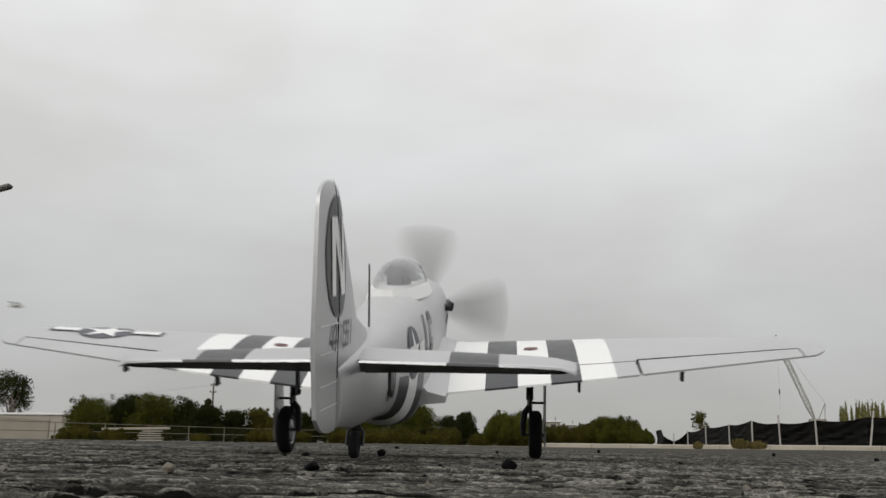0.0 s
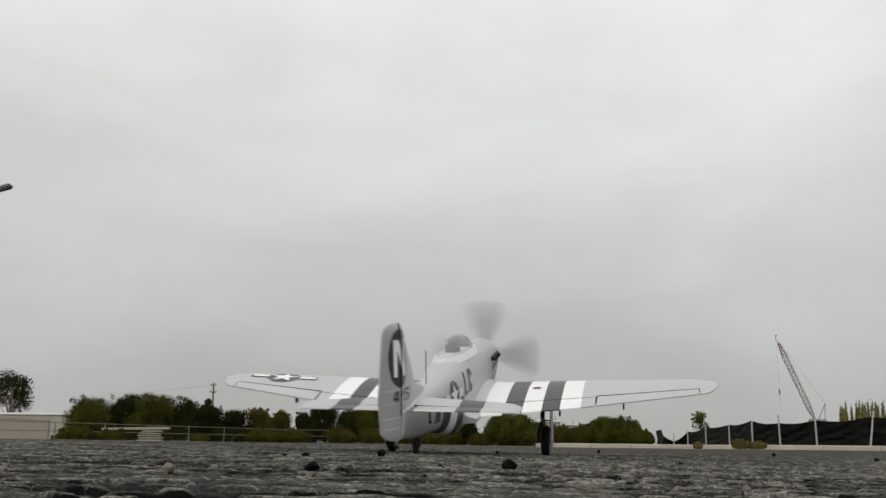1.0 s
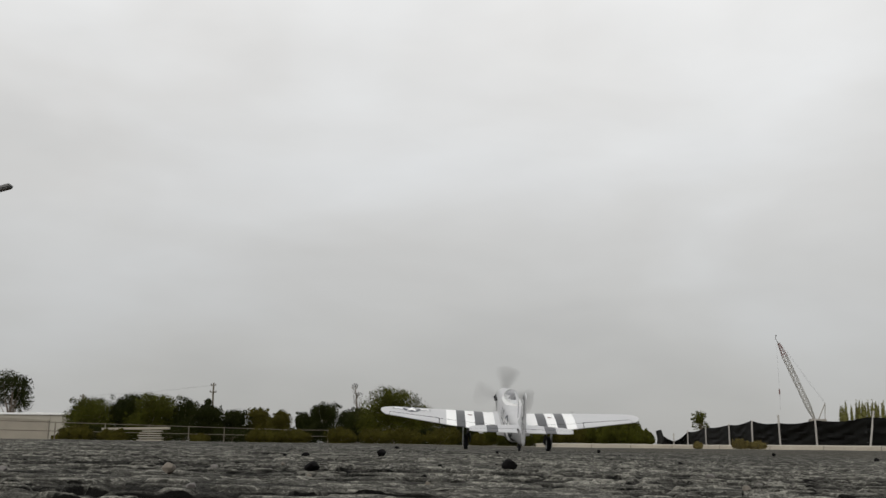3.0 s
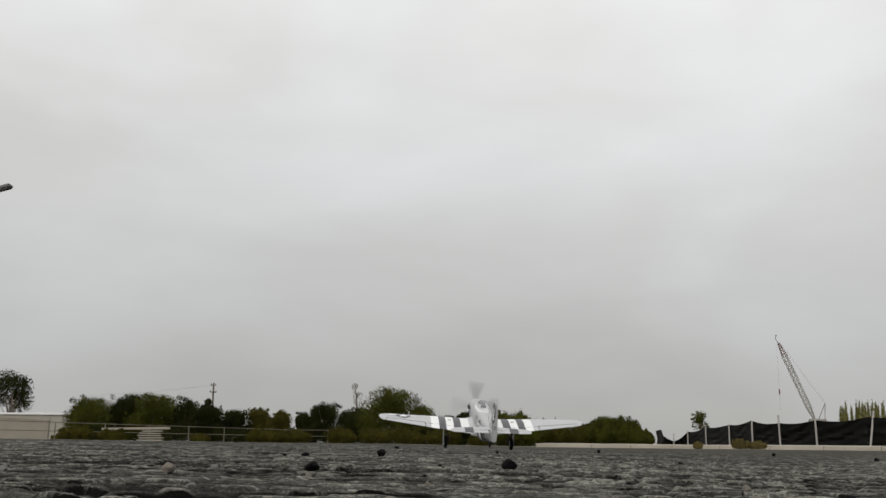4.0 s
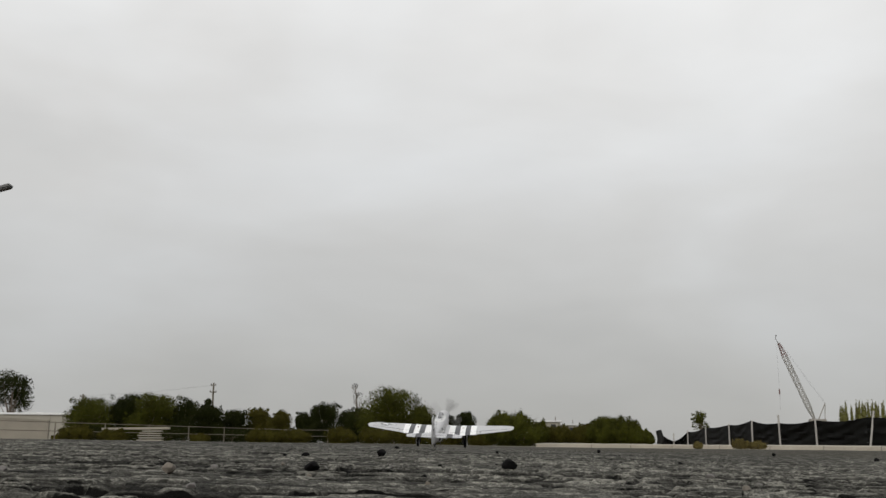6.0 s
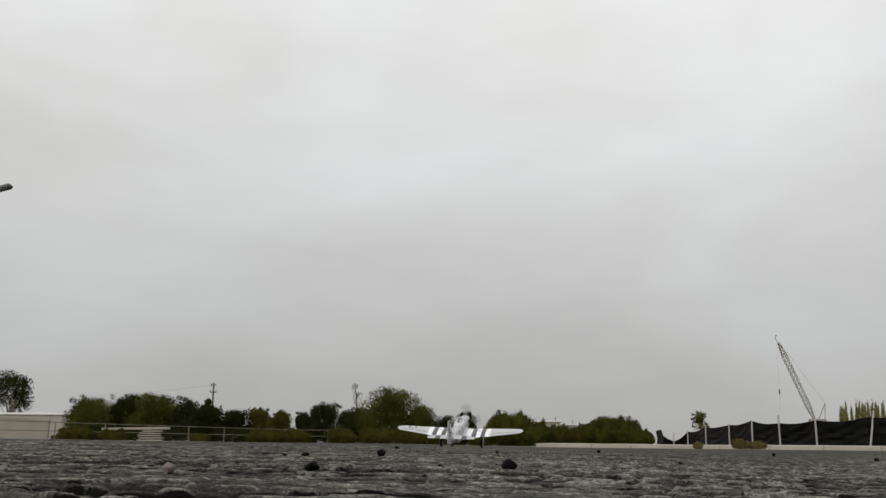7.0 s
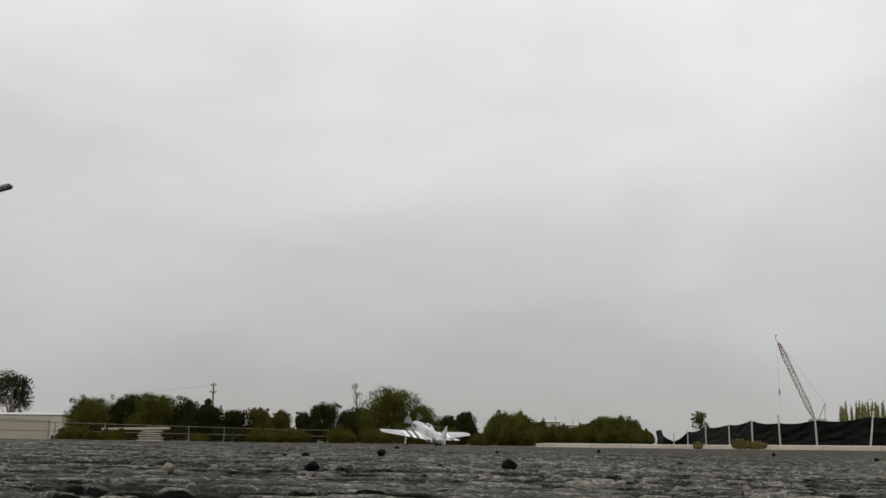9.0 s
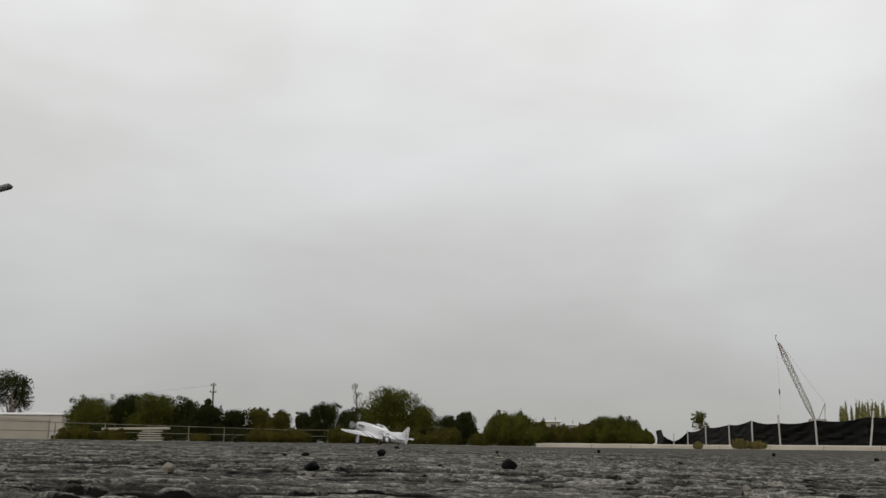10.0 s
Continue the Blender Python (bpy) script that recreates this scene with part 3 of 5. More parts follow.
        part("aileron", shifted(bm), PAINT, wing)
        # leading-edge root fillet
        bm = bmesh.new()
        rr = []
        for y, q in ((-0.285, 0.004), (-0.34, 0.012), (-0.45, 0.018), (-0.56, 0.022), (-0.65, 0.024), (-0.70, 0.012)):
            z = wing_top(0.09, max(y, -0.648)) if y < -0.31 else -0.045
            rr.append([bm.verts.new((side * a, y, b)) for a, b in ((0.045, z + q + 0.012), (0.058, z + q * 0.5 + 0.002), (0.085, z + 0.0016), (0.085, z - 0.008), (0.045, z - 0.012))])
        skin(bm, rr, True)
        part("root_fillet", shifted(bm), SILVER, wing)
        # small filler mark in the middle white stripe, servo horn and landing-light bump below
        bm = bmesh.new()
        disc_patch(bm, side * 0.215, -0.468, 0.012, 0.009, lambda u, v: Vector((u, v, wing_top(u, v) + 0.0014)) + OFF, 0, 20, 2)
        part("filler_mark", bm, REDMARK, wing, "dull red oval mark")
        for x in (0.288, 0.452):
            bm = bmesh.new()
            yl, zl, yt, zt, th = wing_row(x)
            add_box(bm, (side * x, yt + 0.034, zt - 0.012), (0.004, 0.016, 0.020), None, 0.0006)
            add_box(bm, (side * x, yt + 0.040, zt - 0.020), (0.003, 0.016, 0.003), None, 0.0005)
            part("control_horn", shifted(bm), DARKSTEEL, wing)
        if side < 0:
            def on_wing(u, v):
                return Vector((u, v, wing_top(u, v) + 0.0012)) + OFF

            def on_wing2(u, v):
                return Vector((u, v, wing_top(u, v) + 0.0020)) + OFF

            bm = bmesh.new()
            disc_patch(bm, -0.530, -0.452, 0.047, 0.047, on_wing, 0)
            for e in (-1, 1):
                quad_patch(bm, (-0.530 + e * 0.044, -0.466), (-0.530 + e * 0.100, -0.466), (-0.530 + e * 0.100, -0.436), (-0.530 + e * 0.044, -0.436), 6, 4, on_wing)
            part("roundel", bm, NAVY, wing, "dark blue insignia with side bars")
            bm = bmesh.new()
            star_patch(bm, -0.530, -0.452, 0.045, on_wing2)
            for e in (-1, 1):
                quad_patch(bm, (-0.530 + e * 0.047, -0.461), (-0.530 + e * 0.096, -0.461), (-0.530 + e * 0.096, -0.441), (-0.530 + e * 0.047, -0.441), 6, 4, on_wing2)
            part("star", bm, WHITE, wing, "white five-pointed star with side bars")

        # main landing gear: strut, fork, door, turning wheel
        bm = bmesh.new()
        gx = side * 0.227
        add_tube(bm, [(gx - side * 0.010, -0.352, -0.060), (gx - side * 0.010, -0.358, -0.135)], 0.0068, 12)
        add_tube(bm, [(gx - side * 0.010, -0.358, -0.128), (gx - side * 0.010, -0.361, -0.158)], 0.0050, 12, 1)
        add_tube(bm, [(gx - side * 0.010, -0.360, -0.148), (gx - side * 0.019, -0.362, -0.158), (gx - side * 0.022, -0.366, -0.176), (gx - side * 0.021, -0.369, -0.199)], [0.0065, 0.006, 0.0055, 0.005], 10)
        add_tube(bm, [(gx - side * 0.024, -0.369, -0.196), (gx + side * 0.020, -0.369, -0.196)], 0.003, 8)
        add_tube(bm, [(gx - side * 0.010, -0.372, -0.126), (gx - side * 0.010, -0.384, -0.143), (gx - side * 0.010, -0.370, -0.158)], 0.0022, 6)
        add_tube(bm, [(gx - side * 0.010, -0.360, -0.140), (gx + side * 0.016, -0.360, -0.140)], 0.0025, 6)
        part("landing_leg", shifted(bm), [DARKSTEEL, STEEL], plane)
        bm = bmesh.new()
        rr = []
        for z, wy in ((-0.070, 0.024), (-0.12, 0.028), (-0.16, 0.033), (-0.20, 0.036), (-0.213, 0.028)):
            rr.append([bm.verts.new((gx + side * (0.0150 + dx), -0.362 + dy, z)) for dx, dy in ((0, -wy), (0.003, -wy), (0.0045, 0), (0.003, wy), (0, wy), (0.0012, 0))])
        skin(bm, rr, True)
        part("gear_door", shifted(bm), SILVER, plane)
        wheel = new("wheel")
        wheel.parent = plane
        wheel.empty_display_size = 0.02
        wheel.matrix_basis = Matrix.Translation(Vector((gx, -0.369, -0.196)) + OFF)
        bm = bmesh.new()
        R = 0.043
        prof = [(-0.0085, 0.024), (-0.0112, 0.030), (-0.0112, 0.036), (-0.009, 0.0405), (-0.005, 0.0425), (-0.0025, R), (0.0025, R), (0.005, 0.0425), (0.009, 0.0405), (0.0112, 0.036), (0.0112, 0.030), (0.0085, 0.024)]
        add_lathe(bm, prof, "x", 40)
        part("tyre", bm, RUBBER, wheel)
        bm = bmesh.new()
        add_lathe(bm, [(-0.0098, 0.005), (-0.0098, 0.012), (-0.0078, 0.022), (-0.010, 0.0255), (0.010, 0.0255), (0.0078, 0.022), (0.0098, 0.012), (0.0098, 0.005)], "x", 24)
        for k in range(6):
            a = k * math.tau / 6
            add_box(bm, (0, 0.017 * math.cos(a), 0.017 * math.sin(a)), (0.018, 0.005, 0.005), None, 0.001)
        part("hub", bm, STEEL, wheel, "grey wheel hub")
        WHEELS.append((wheel, Vector((gx, -0.369, -0.196)) + OFF))

    # tailplane with elevators
    def tail_row(x):
        yl = float(np.interp(x, [0.0, 0.204, 0.232, 0.249], [-0.985, -1.030, -1.045, -1.070]))
        yt = float(np.interp(x, [0.0, 0.194, 0.230, 0.249], [-1.128, -1.116, -1.108, -1.085]))
        return yl, 0.028, yt, 0.014, 0.11

    def tail_pick(x):
        return 2 if 0.112 < abs(x) < 0.166 else 0

    EL_HINGE = Vector((0, -1.077, 0.0195))
    for side in (1, -1):
        xs = [0.012, 0.03, 0.112, 0.166, 0.20, 0.215, 0.230, 0.241, 0.249]
        bm = panel([(side * x, *tail_row(x)) for x in xs], 0.0, 0.60, tail_pick, 3)
        tail = part("tailplane", shifted(bm), PAINT, plane)
        # the elevator's lower face is painted black to hold its shade
        bm = panel([(side * x, *tail_row(x)) for x in [0.022, 0.112, 0.166, 0.20, 0.215, 0.230, 0.241, 0.248]], 0.625, 1.0, tail_pick, 0, 4, under=2)
        bmesh.ops.translate(bm, vec=(0, -EL_HINGE.y, -EL_HINGE.z), verts=bm.verts)
        elevator = part("elevator", bm, PAINT, plane)
        elevator.location = EL_HINGE + OFF
        ELEVATORS.append(elevator)
        bm = bmesh.new()
        add_box(bm, (side * 0.050, -1.085, 0.006), (0.003, 0.012, 0.022), None, 0.001)
        add_box(bm, (side * 0.050, -1.083, -0.006), (0.006, 0.006, 0.008), None, 0.0015)
        part("control_horn", shifted(bm), DARKSTEEL, tail)

    # fin with dorsal fillet, and rudder
    def fin_row(z):
        yl = float(np.interp(z, [0.02, 0.05, 0.07, 0.18, 0.195, 0.205, 0.211, 0.215, 0.217], [-0.89, -0.945, -1.020, -1.106, -1.116, -1.124, -1.132, -1.142, -1.150]))
        yt = float(np.interp(z, [-0.032, -0.029, -0.023, -0.012, 0.06, 0.19, 0.200, 0.208, 0.213, 0.216, 0.217], [-1.172, -1.186, -1.199, -1.210, -1.216, -1.203, -1.201, -1.195, -1.187, -1.177, -1.168]))
        return yl, yt

    HINGE = -1.152

    def fin_half(y, z):
        yl, yt = fin_row(z)
        c = min(max((yl - y) / (yl - yt), 0.01), 1.0)
        slim = math.sqrt(max(0.06, 1 - (max(0.0, z - 0.2) / 0.0175) ** 2))
        return (airfoil(c) * 0.082 * min(yl - yt, 0.20) + 0.002 * c) * slim

    def fin_bm(z_list, y_from, y_to, back, n=8):
        b2 = bmesh.new()
        rr = []
        for z in z_list:
            yl, yt = fin_row(z)
            a = min(yl, y_from) if y_from is not None else yl
            b = max(yt, y_to) if y_to is not None else yt
            ys2 = [a + (b - a) * (k / n) ** 1.4 for k in range(n + 1)]
            rr.append([b2.verts.new((fin_half(y, z), y, z)) for y in ys2] + [b2.verts.new((-fin_half(y, z), y, z)) for y in reversed(ys2)])
        m2 = len(rr[0])
        for i in range(len(rr) - 1):
            for k in range(m2):
                f = b2.faces.new((rr[i][k], rr[i][(k + 1) % m2], rr[i + 1][(k + 1) % m2], rr[i + 1][k]))
                f.material_index = 3 if back and k == n else 0
        b2.faces.new(rr[0])
        b2.faces.new(rr[-1])
        return b2

    fin = part("fin", shifted(fin_bm([0.02, 0.05, 0.07, 0.10, 0.14, 0.18, 0.195, 0.203, 0.208, 0.211, 0.2135, 0.2155, 0.2168], None, HINGE, True)), PAINT, plane)
    PIVOT = Vector((0, HINGE, 0))

    def on_pivot(bm):
        bmesh.ops.translate(bm, vec=-PIVOT, verts=bm.verts)
        return bm

    rudder = part("rudder", on_pivot(fin_bm([-0.032, -0.029, -0.023, -0.012, 0.0, 0.03, 0.06, 0.12, 0.19, 0.200, 0.208, 0.211, 0.2135, 0.2155, 0.2168], HINGE - 0.003, None, False)), PAINT, plane)
    rudder.location = PIVOT + OFF
    RUDDER.append(rudder)
    for z in (-0.005, 0.017, 0.048, 0.075):
        for s in (1, -1):
            bm = bmesh.new()
            quad_patch(bm, (-1.203, z), (-1.156, z), (-1.156, z + 0.0012), (-1.203, z + 0.0012), 5, 1, lambda u, v, s=s: Vector((s * (fin_half(u, v) + 0.0012), u, v)))
            part("rib", on_pivot(bm), WHITE, rudder)
    for side in (1, -1):
        def on_fin(u, v, side=side):
            return Vector((side * (fin_half(u, v) + 0.0010), u, v))

        def on_fin2(u, v, side=side):
            return Vector((side * (fin_half(u, v) + 0.0017), u, v))

        def mirrored(u, v, side=side):
            return on_fin2(2 * HINGE - u, v, side) if side < 0 else on_fin2(u, v, side)

        # the oval and its letter are cut by the hinge line: the fore half rides on the fin, the aft half on the rudder
        for fore in (True, False):
            owner, settle = (fin, shifted) if fore else (rudder, on_pivot)
            bm = bmesh.new()
            for r in range(5):
                for k in range(18):
                    t0, t1 = (math.pi * (q / 18 - 0.5) + (0 if fore else math.pi) for q in (k, k + 1))
                    pts = [(r / 5, t0), ((r + 1) / 5, t0), ((r + 1) / 5, t1), (r / 5, t1)] if r else [((r + 1) / 5, t0), ((r + 1) / 5, t1), (0, t0)]
                    bm.faces.new([bm.verts.new(on_fin(HINGE - (0 if fore else 0.003) + 0.033 * q * math.cos(t), 0.142 + 0.061 * q * math.sin(t))) for q, t in pts])
            part("tail_disc", settle(bm), BLACK, owner, "black oval on the tail")
            bm = bmesh.new()
            write(bm, "N", HINGE - 0.022, 0.103, 0.043, 0.078, 0, mirrored, 0, 10, 26)
            gone = [f for f in bm.faces if (f.calc_center_median().y > HINGE - 0.0015) != fore]
            bmesh.ops.delete(bm, geom=gone, context="FACES")
            part("lettering", settle(bm), WHITE, owner, "white letter on the black oval")
            for text, u in (("4", -1.176), ("151", HINGE + 0.005)):
                for k, ch in enumerate(text):
                    u0 = u + k * 0.019
                    if ((u0 if side > 0 else 2 * HINGE - u0) > HINGE) != fore:
                        continue
                    bm = bmesh.new()
                    write(bm, ch, u0, 0.048, 0.016, 0.027, 0, mirrored, 0, 2, 3)
                    part("tail_number", settle(bm), BLACK, owner, "small dark tail number")

    # tail wheel with its fork and open doors
    bm = bmesh.new()
    add_tube(bm, [(0, -0.985, -0.045), (0, -0.997, -0.064)], 0.0045, 10)
    for s in (1, -1):
        add_tube(bm, [(s * 0.003, -0.996, -0.060), (s * 0.0088, -1.002, -0.066), (s * 0.0088, -1.010, -0.079)], 0.0022, 8)
    leg = part("tail_leg", shifted(bm), DARKSTEEL, plane)
    bm = bmesh.new()
    add_lathe(bm, [(-0.0034, 0.006), (-0.0054, 0.010), (-0.005, 0.0135), (-0.0025, 0.0155), (0.0025, 0.0155), (0.005, 0.0135), (0.0054, 0.010), (0.0034, 0.006)], "x", 24, 0, Matrix.Translation((0, -1.011, -0.0785)))
    part("tail_tyre", shifted(bm), RUBBER, leg)

    # propeller: spinner and four blades, turning
    prop = new("propeller")
    prop.parent = plane
    prop.empty_display_size = 0.05
    prop.matrix_basis = Matrix.Translation(Vector((0, -0.040, 0.005)) + OFF)
    bm = bmesh.new()
    add_lathe(bm, [(-0.021, 0.044), (-0.018, 0.047), (0.0, 0.0435), (0.016, 0.035), (0.028, 0.024), (0.036, 0.012), (0.040, 0.002)], "y", 28)
    part("spinner", bm, OLIVE, prop)
    for k in range(4):
        bm = bmesh.new()
        rr = []
        for r, w, tw in ((0.036, 0.010, 62), (0.06, 0.017, 52), (0.10, 0.026, 40), (0.13, 0.026, 32), (0.160, 0.022, 26), (0.174, 0.014, 23), (0.179, 0.005, 22)):
            a = radians(tw)
            ring = []
            for q in range(10):
                u, v = w * math.cos(q * math.tau / 10), 0.0028 * math.sin(q * math.tau / 10)
                ring.append(bm.verts.new(pose(0, 0, 0, 0, k * 90, 0) @ Vector((u * math.cos(a) - v * math.sin(a), u * math.sin(a) + v * math.cos(a), r))))
            rr.append(ring)
        skin(bm, rr, True)
        part("blade", bm, BLADE, prop)
    return plane, prop


WHEELS, ELEVATORS, RUDDER = [], [], []
plane, prop = make_plane()


# ---------- plants ----------
def leaf_mesh(name, clumps, count, leaf, mat, seed, tall=1.0, hollow=0.55, parent=None):
    """A crown of many small leaf sprays, scattered through clumps given as (x, y, z, rx, ry, rz)."""
    rng = np.random.default_rng(seed)
    size = np.array([c[3] * c[4] + c[3] * c[5] for c in clumps])
    which = rng.choice(len(clumps), count, p=size / size.sum())
    c = np.array(clumps)[which]
    d = rng.normal(size=(count, 3))
    d /= np.linalg.norm(d, axis=1)[:, None]
    rad = hollow + (1.08 - hollow) * rng.random(count) ** 0.7
    rad *= 1 + 0.10 * rng.normal(size=count)
    p = c[:, :3] + d * c[:, 3:] * rad[:, None]
    p[:, 2] = np.maximum(p[:, 2], 0.06)
    face = d + 0.5 * rng.normal(size=(count, 3))
    u = np.cross(face, rng.normal(size=(count, 3)))
    u[:, 2] *= tall
    u /= np.linalg.norm(u, axis=1)[:, None]
    w = np.cross(u, face)
    w /= np.linalg.norm(w, axis=1)[:, None]
    s = leaf * (0.5 + rng.random(count))[:, None]
    u, w = u * s * max(1.0, tall * 0.8), w * s * 0.55
    bend = np.cross(u, w) / (s + 1e-6) * 0.25
    verts = np.stack([p - u, p - w * 0.9 + bend, p + u, p + w * 0.9 + bend], 1).reshape(-1, 3)
    q = np.arange(count) * 4
    faces = np.stack([np.stack([q, q + 1, q + 2], -1), np.stack([q, q + 2, q + 3], -1)], 1).reshape(-1, 3)
    me = bpy.data.meshes.new(name)
    me.from_pydata(verts.tolist(), [], faces.tolist())
    me.materials.append(mat)
    ob = new(name, me)
    ob.parent = parent
    return ob


def make_tree(name, x, y, height, width, mat, seed, label, category, group, clear=0.15, n=9, leaves=3200, leaf=0.11, spiky=0.0, dome=False):
    rng = random.Random(seed)
    z0 = float(fall(x, y)) - 0.02
    ob = thing(name, pose(x, y, z0), label, category, group)
    clumps, limbs = [], []
    for k in range(n):
        a, q = rng.random() * math.tau, rng.random() ** 0.6
        h = clear + (1 - clear) * (0.18 + 0.64 * rng.random())
        spread = math.sqrt(max(0.05, 1 - (0.97 * h) ** 2)) * q * width * 0.45
        r = width * (0.14 + 0.12 * rng.random())
        c = (math.cos(a) * spread, math.sin(a) * spread * 0.8, h * height, r, r * 0.9, min(r * (0.75 + 0.4 * rng.random()), (1 - h) * height + r * 0.2, h * height * 0.9))
        clumps.append(c)
        limbs.append(c)
    if dome:
        clumps = [(0, 0, height * 0.42, width * 0.44, width * 0.40, height * 0.50)]
        for k in range(n * 2):
            a, e = rng.random() * math.tau, math.asin(rng.uniform(-0.25, 0.95))
            r = width * rng.uniform(0.07, 0.13)
            clumps.append((math.cos(a) * math.cos(e) * width * 0.42, math.sin(a) * math.cos(e) * width * 0.38, max(height * (0.42 + 0.47 * math.sin(e)), r * 0.6), r, r, r * (0.8 + 0.3 * spiky)))
        limbs = clumps[1:]
    top = width * 0.17
    clumps.append((rng.uniform(-0.1, 0.1) * width, 0, height - top * 0.9, top * 1.1, top, top))
    if clear < 0.2 and not dome:
        for k in range(5):
            clumps.append(((k - 2) * width * 0.18, -0.1 * width, height * (0.24 - 0.06 * (abs(k - 2) == 2)), width * 0.17, width * 0.2, height * (0.26 - 0.08 * (abs(k - 2) == 2))))
    for k in range(int(n * (0.8 if dome else 1.3))):
        a = rng.random() * math.tau
        c = rng.choice(limbs)
        r = width * (rng.uniform(0.025, 0.05) if dome else rng.uniform(0.03, 0.075))
        clumps.append((c[0] + math.cos(a) * c[3], c[1] + 0.5 * c[4] * rng.uniform(-1, 1), min(c[2] + c[5] * rng.uniform(0.4, 1.1), height * 1.02), r, r, r * (1 + spiky)))
    bm = bmesh.new()
    girth = 0.018 * height + 0.02
    add_tube(bm, [(0, 0, -0.05), (0.04, 0.02, height * 0.3), (-0.03, 0, height * 0.62), (0.02, 0, height * 0.86)], [girth, girth * 0.8, girth * 0.5, girth * 0.15], 7)
    for c in limbs:
        b = height * (0.2 + 0.4 * rng.random()) * min(1, c[2] / height * 1.4)
        add_tube(bm, [(0, 0, b * 0.7), (c[0] * 0.5, c[1] * 0.5, (b * 0.7 + c[2]) * 0.55), (c[0], c[1], c[2])], [girth * 0.45, girth * 0.3, girth * 0.1], 5)
    part("trunk", bm, BARK, ob)
    leaf_mesh("crown", clumps, leaves, leaf, mat, seed + 100, 1.0 + spiky, parent=ob)
    return ob


G1 = "trees along the verge"
for i, (x, y, h, w, mat) in enumerate([
        (-32.6, 90, 3.75, 4.4, LEAF_MID), (-29.6, 91, 4.15, 4.6, LEAF_DARK), (-26.6, 90, 4.35, 4.4, LEAF_MID), (-23.9, 91, 4.1, 4.0, LEAF_DARK), (-21.7, 92, 3.5, 2.8, LEAF_DARK),
        (-20.3, 95, 3.05, 3.2, LEAF_DARK), (-17.9, 96, 3.25, 3.2, LEAF_DRY), (-15.8, 95, 3.15, 2.6, LEAF_DRY),
        (-13.3, 96, 3.0, 2.6, LEAF_DARK), (-11.4, 95, 3.95, 3.4, LEAF_DARK), (-9.2, 96, 3.1, 2.8, LEAF_DARK),
        (-7.3, 88, 3.2, 3.2, LEAF_DARK), (-4.2, 86, 4.8, 5.7, LEAF_MID), (-2.0, 87, 3.3, 3.4, LEAF_MID),
        (-22.9, 95, 4.15, 1.9, LEAF_DARK), (0.5, 98, 2.75, 3.0, LEAF_DARK), (2.3, 100, 3.4, 2.8, LEAF_DARK)]):
    make_tree("tree", x, y, h, w, mat, 11 + i, "dense dark olive-green tree in the row behind the verge" if mat == LEAF_DARK else "dry yellow-olive tree in the row behind the verge" if mat == LEAF_DRY else "broad olive-green tree with loose thin upper sprays", "tree", G1, 0.12, 24, 22000 if w > 4 else 14000, 0.078)
make_tree("tree", -61.9, 140, 9.9, 6.6, LEAF_DARK, 51, "tall open-crowned tree behind the pale building", "tree", G1, 0.42, 15, 5200, 0.15)
make_tree("tree", 32.0, 120, 4.4, 2.8, LEAF_MID, 58, "small open tree beyond the shade-cloth fence", "tree", G1, 0.45, 10, 1300, 0.11)

G2 = "olive bushes beside the kerb"
for i, (x, y, h, w, mat) in enumerate([
        (5.7, 75, 2.4, 4.9, LEAF_MID), (8.9, 77, 1.55, 3.2, LEAF_DRY), (11.3, 76, 1.7, 2.6, LEAF_DRY), (13.2, 75, 2.1, 4.6, LEAF_MID), (15.1, 75.5, 1.35, 2.6, LEAF_MID)]):
    make_tree("bush", x, y, h, w, mat, 71 + i, "rounded olive-green bush with upright feathery shoots", "bush", G2, 0.02, 16, 26000 if w > 3.5 else 12000, 0.055, 1.0, dome=True)
G3 = "low scrub on the verge"
for i, (x, y, h, w, mat) in enumerate([
        (-23.8, 64, 0.98, 2.3, LEAF_DRY), (-21.5, 64, 0.72, 2.0, LEAF_DRY), (-18.3, 74, 0.6, 1.5, LEAF_DRY), (-13.2, 72, 0.95, 2.4, LEAF_DRY), (-10.9, 72, 0.9, 2.8, LEAF_DRY),
        (-7.4, 72, 1.15, 2.4, LEAF_DRY), (-2.6, 76, 1.1, 3.0, LEAF_DRY), (0.2, 74, 1.25, 2.9, LEAF_DRY), (3.0, 80, 0.9, 1.6, LEAF_DRY), (-27.8, 71, 0.4, 0.9, LEAF_DRY), (3.3, 79, 0.9, 2.4, LEAF_DRY), (-24.2, 86, 1.4, 4.2, LEAF_DARK), (-19.4, 91, 1.3, 4.2, LEAF_DARK), (-15.0, 93, 1.2, 3.6, LEAF_DARK), (-9.6, 92, 1.3, 3.8, LEAF_DARK), (-5.2, 79, 1.2, 3.2, LEAF_DRY), (-1.3, 83, 1.2, 3.2, LEAF_DARK), (-30.5, 86, 1.3, 4.0, LEAF_DARK), *((-36 + 3.1 * k, 101 + (k % 3) * 0.8, (1.5 if k < 12 else 1.0) + 0.25 * (k % 2), 4.2, LEAF_DARK) for k in range(18))]):
    make_tree("scrub", x, y, h, w, mat, 91 + i, "low dry yellow-green scrub bush" if mat == LEAF_DRY else "low dark green undergrowth below the trees", "shrub", G3, 0.02, 8, 5000 if mat == LEAF_DRY else 3600, 0.06, 0.6, dome=True)
for i, (x, y, h, w) in enumerate([(10.25, 33.6, 0.36, 0.62), (10.75, 33.3, 0.30, 0.62), (9.3, 35.5, 0.26, 0.36)]):
    make_tree("weed", x, y, h, w, LEAF_STRAW, 111 + i, "dry weed tuft growing against the kerb", "weed", "weeds at the kerb", 0.02, 9, 1500, 0.024, 1.2, dome=True)


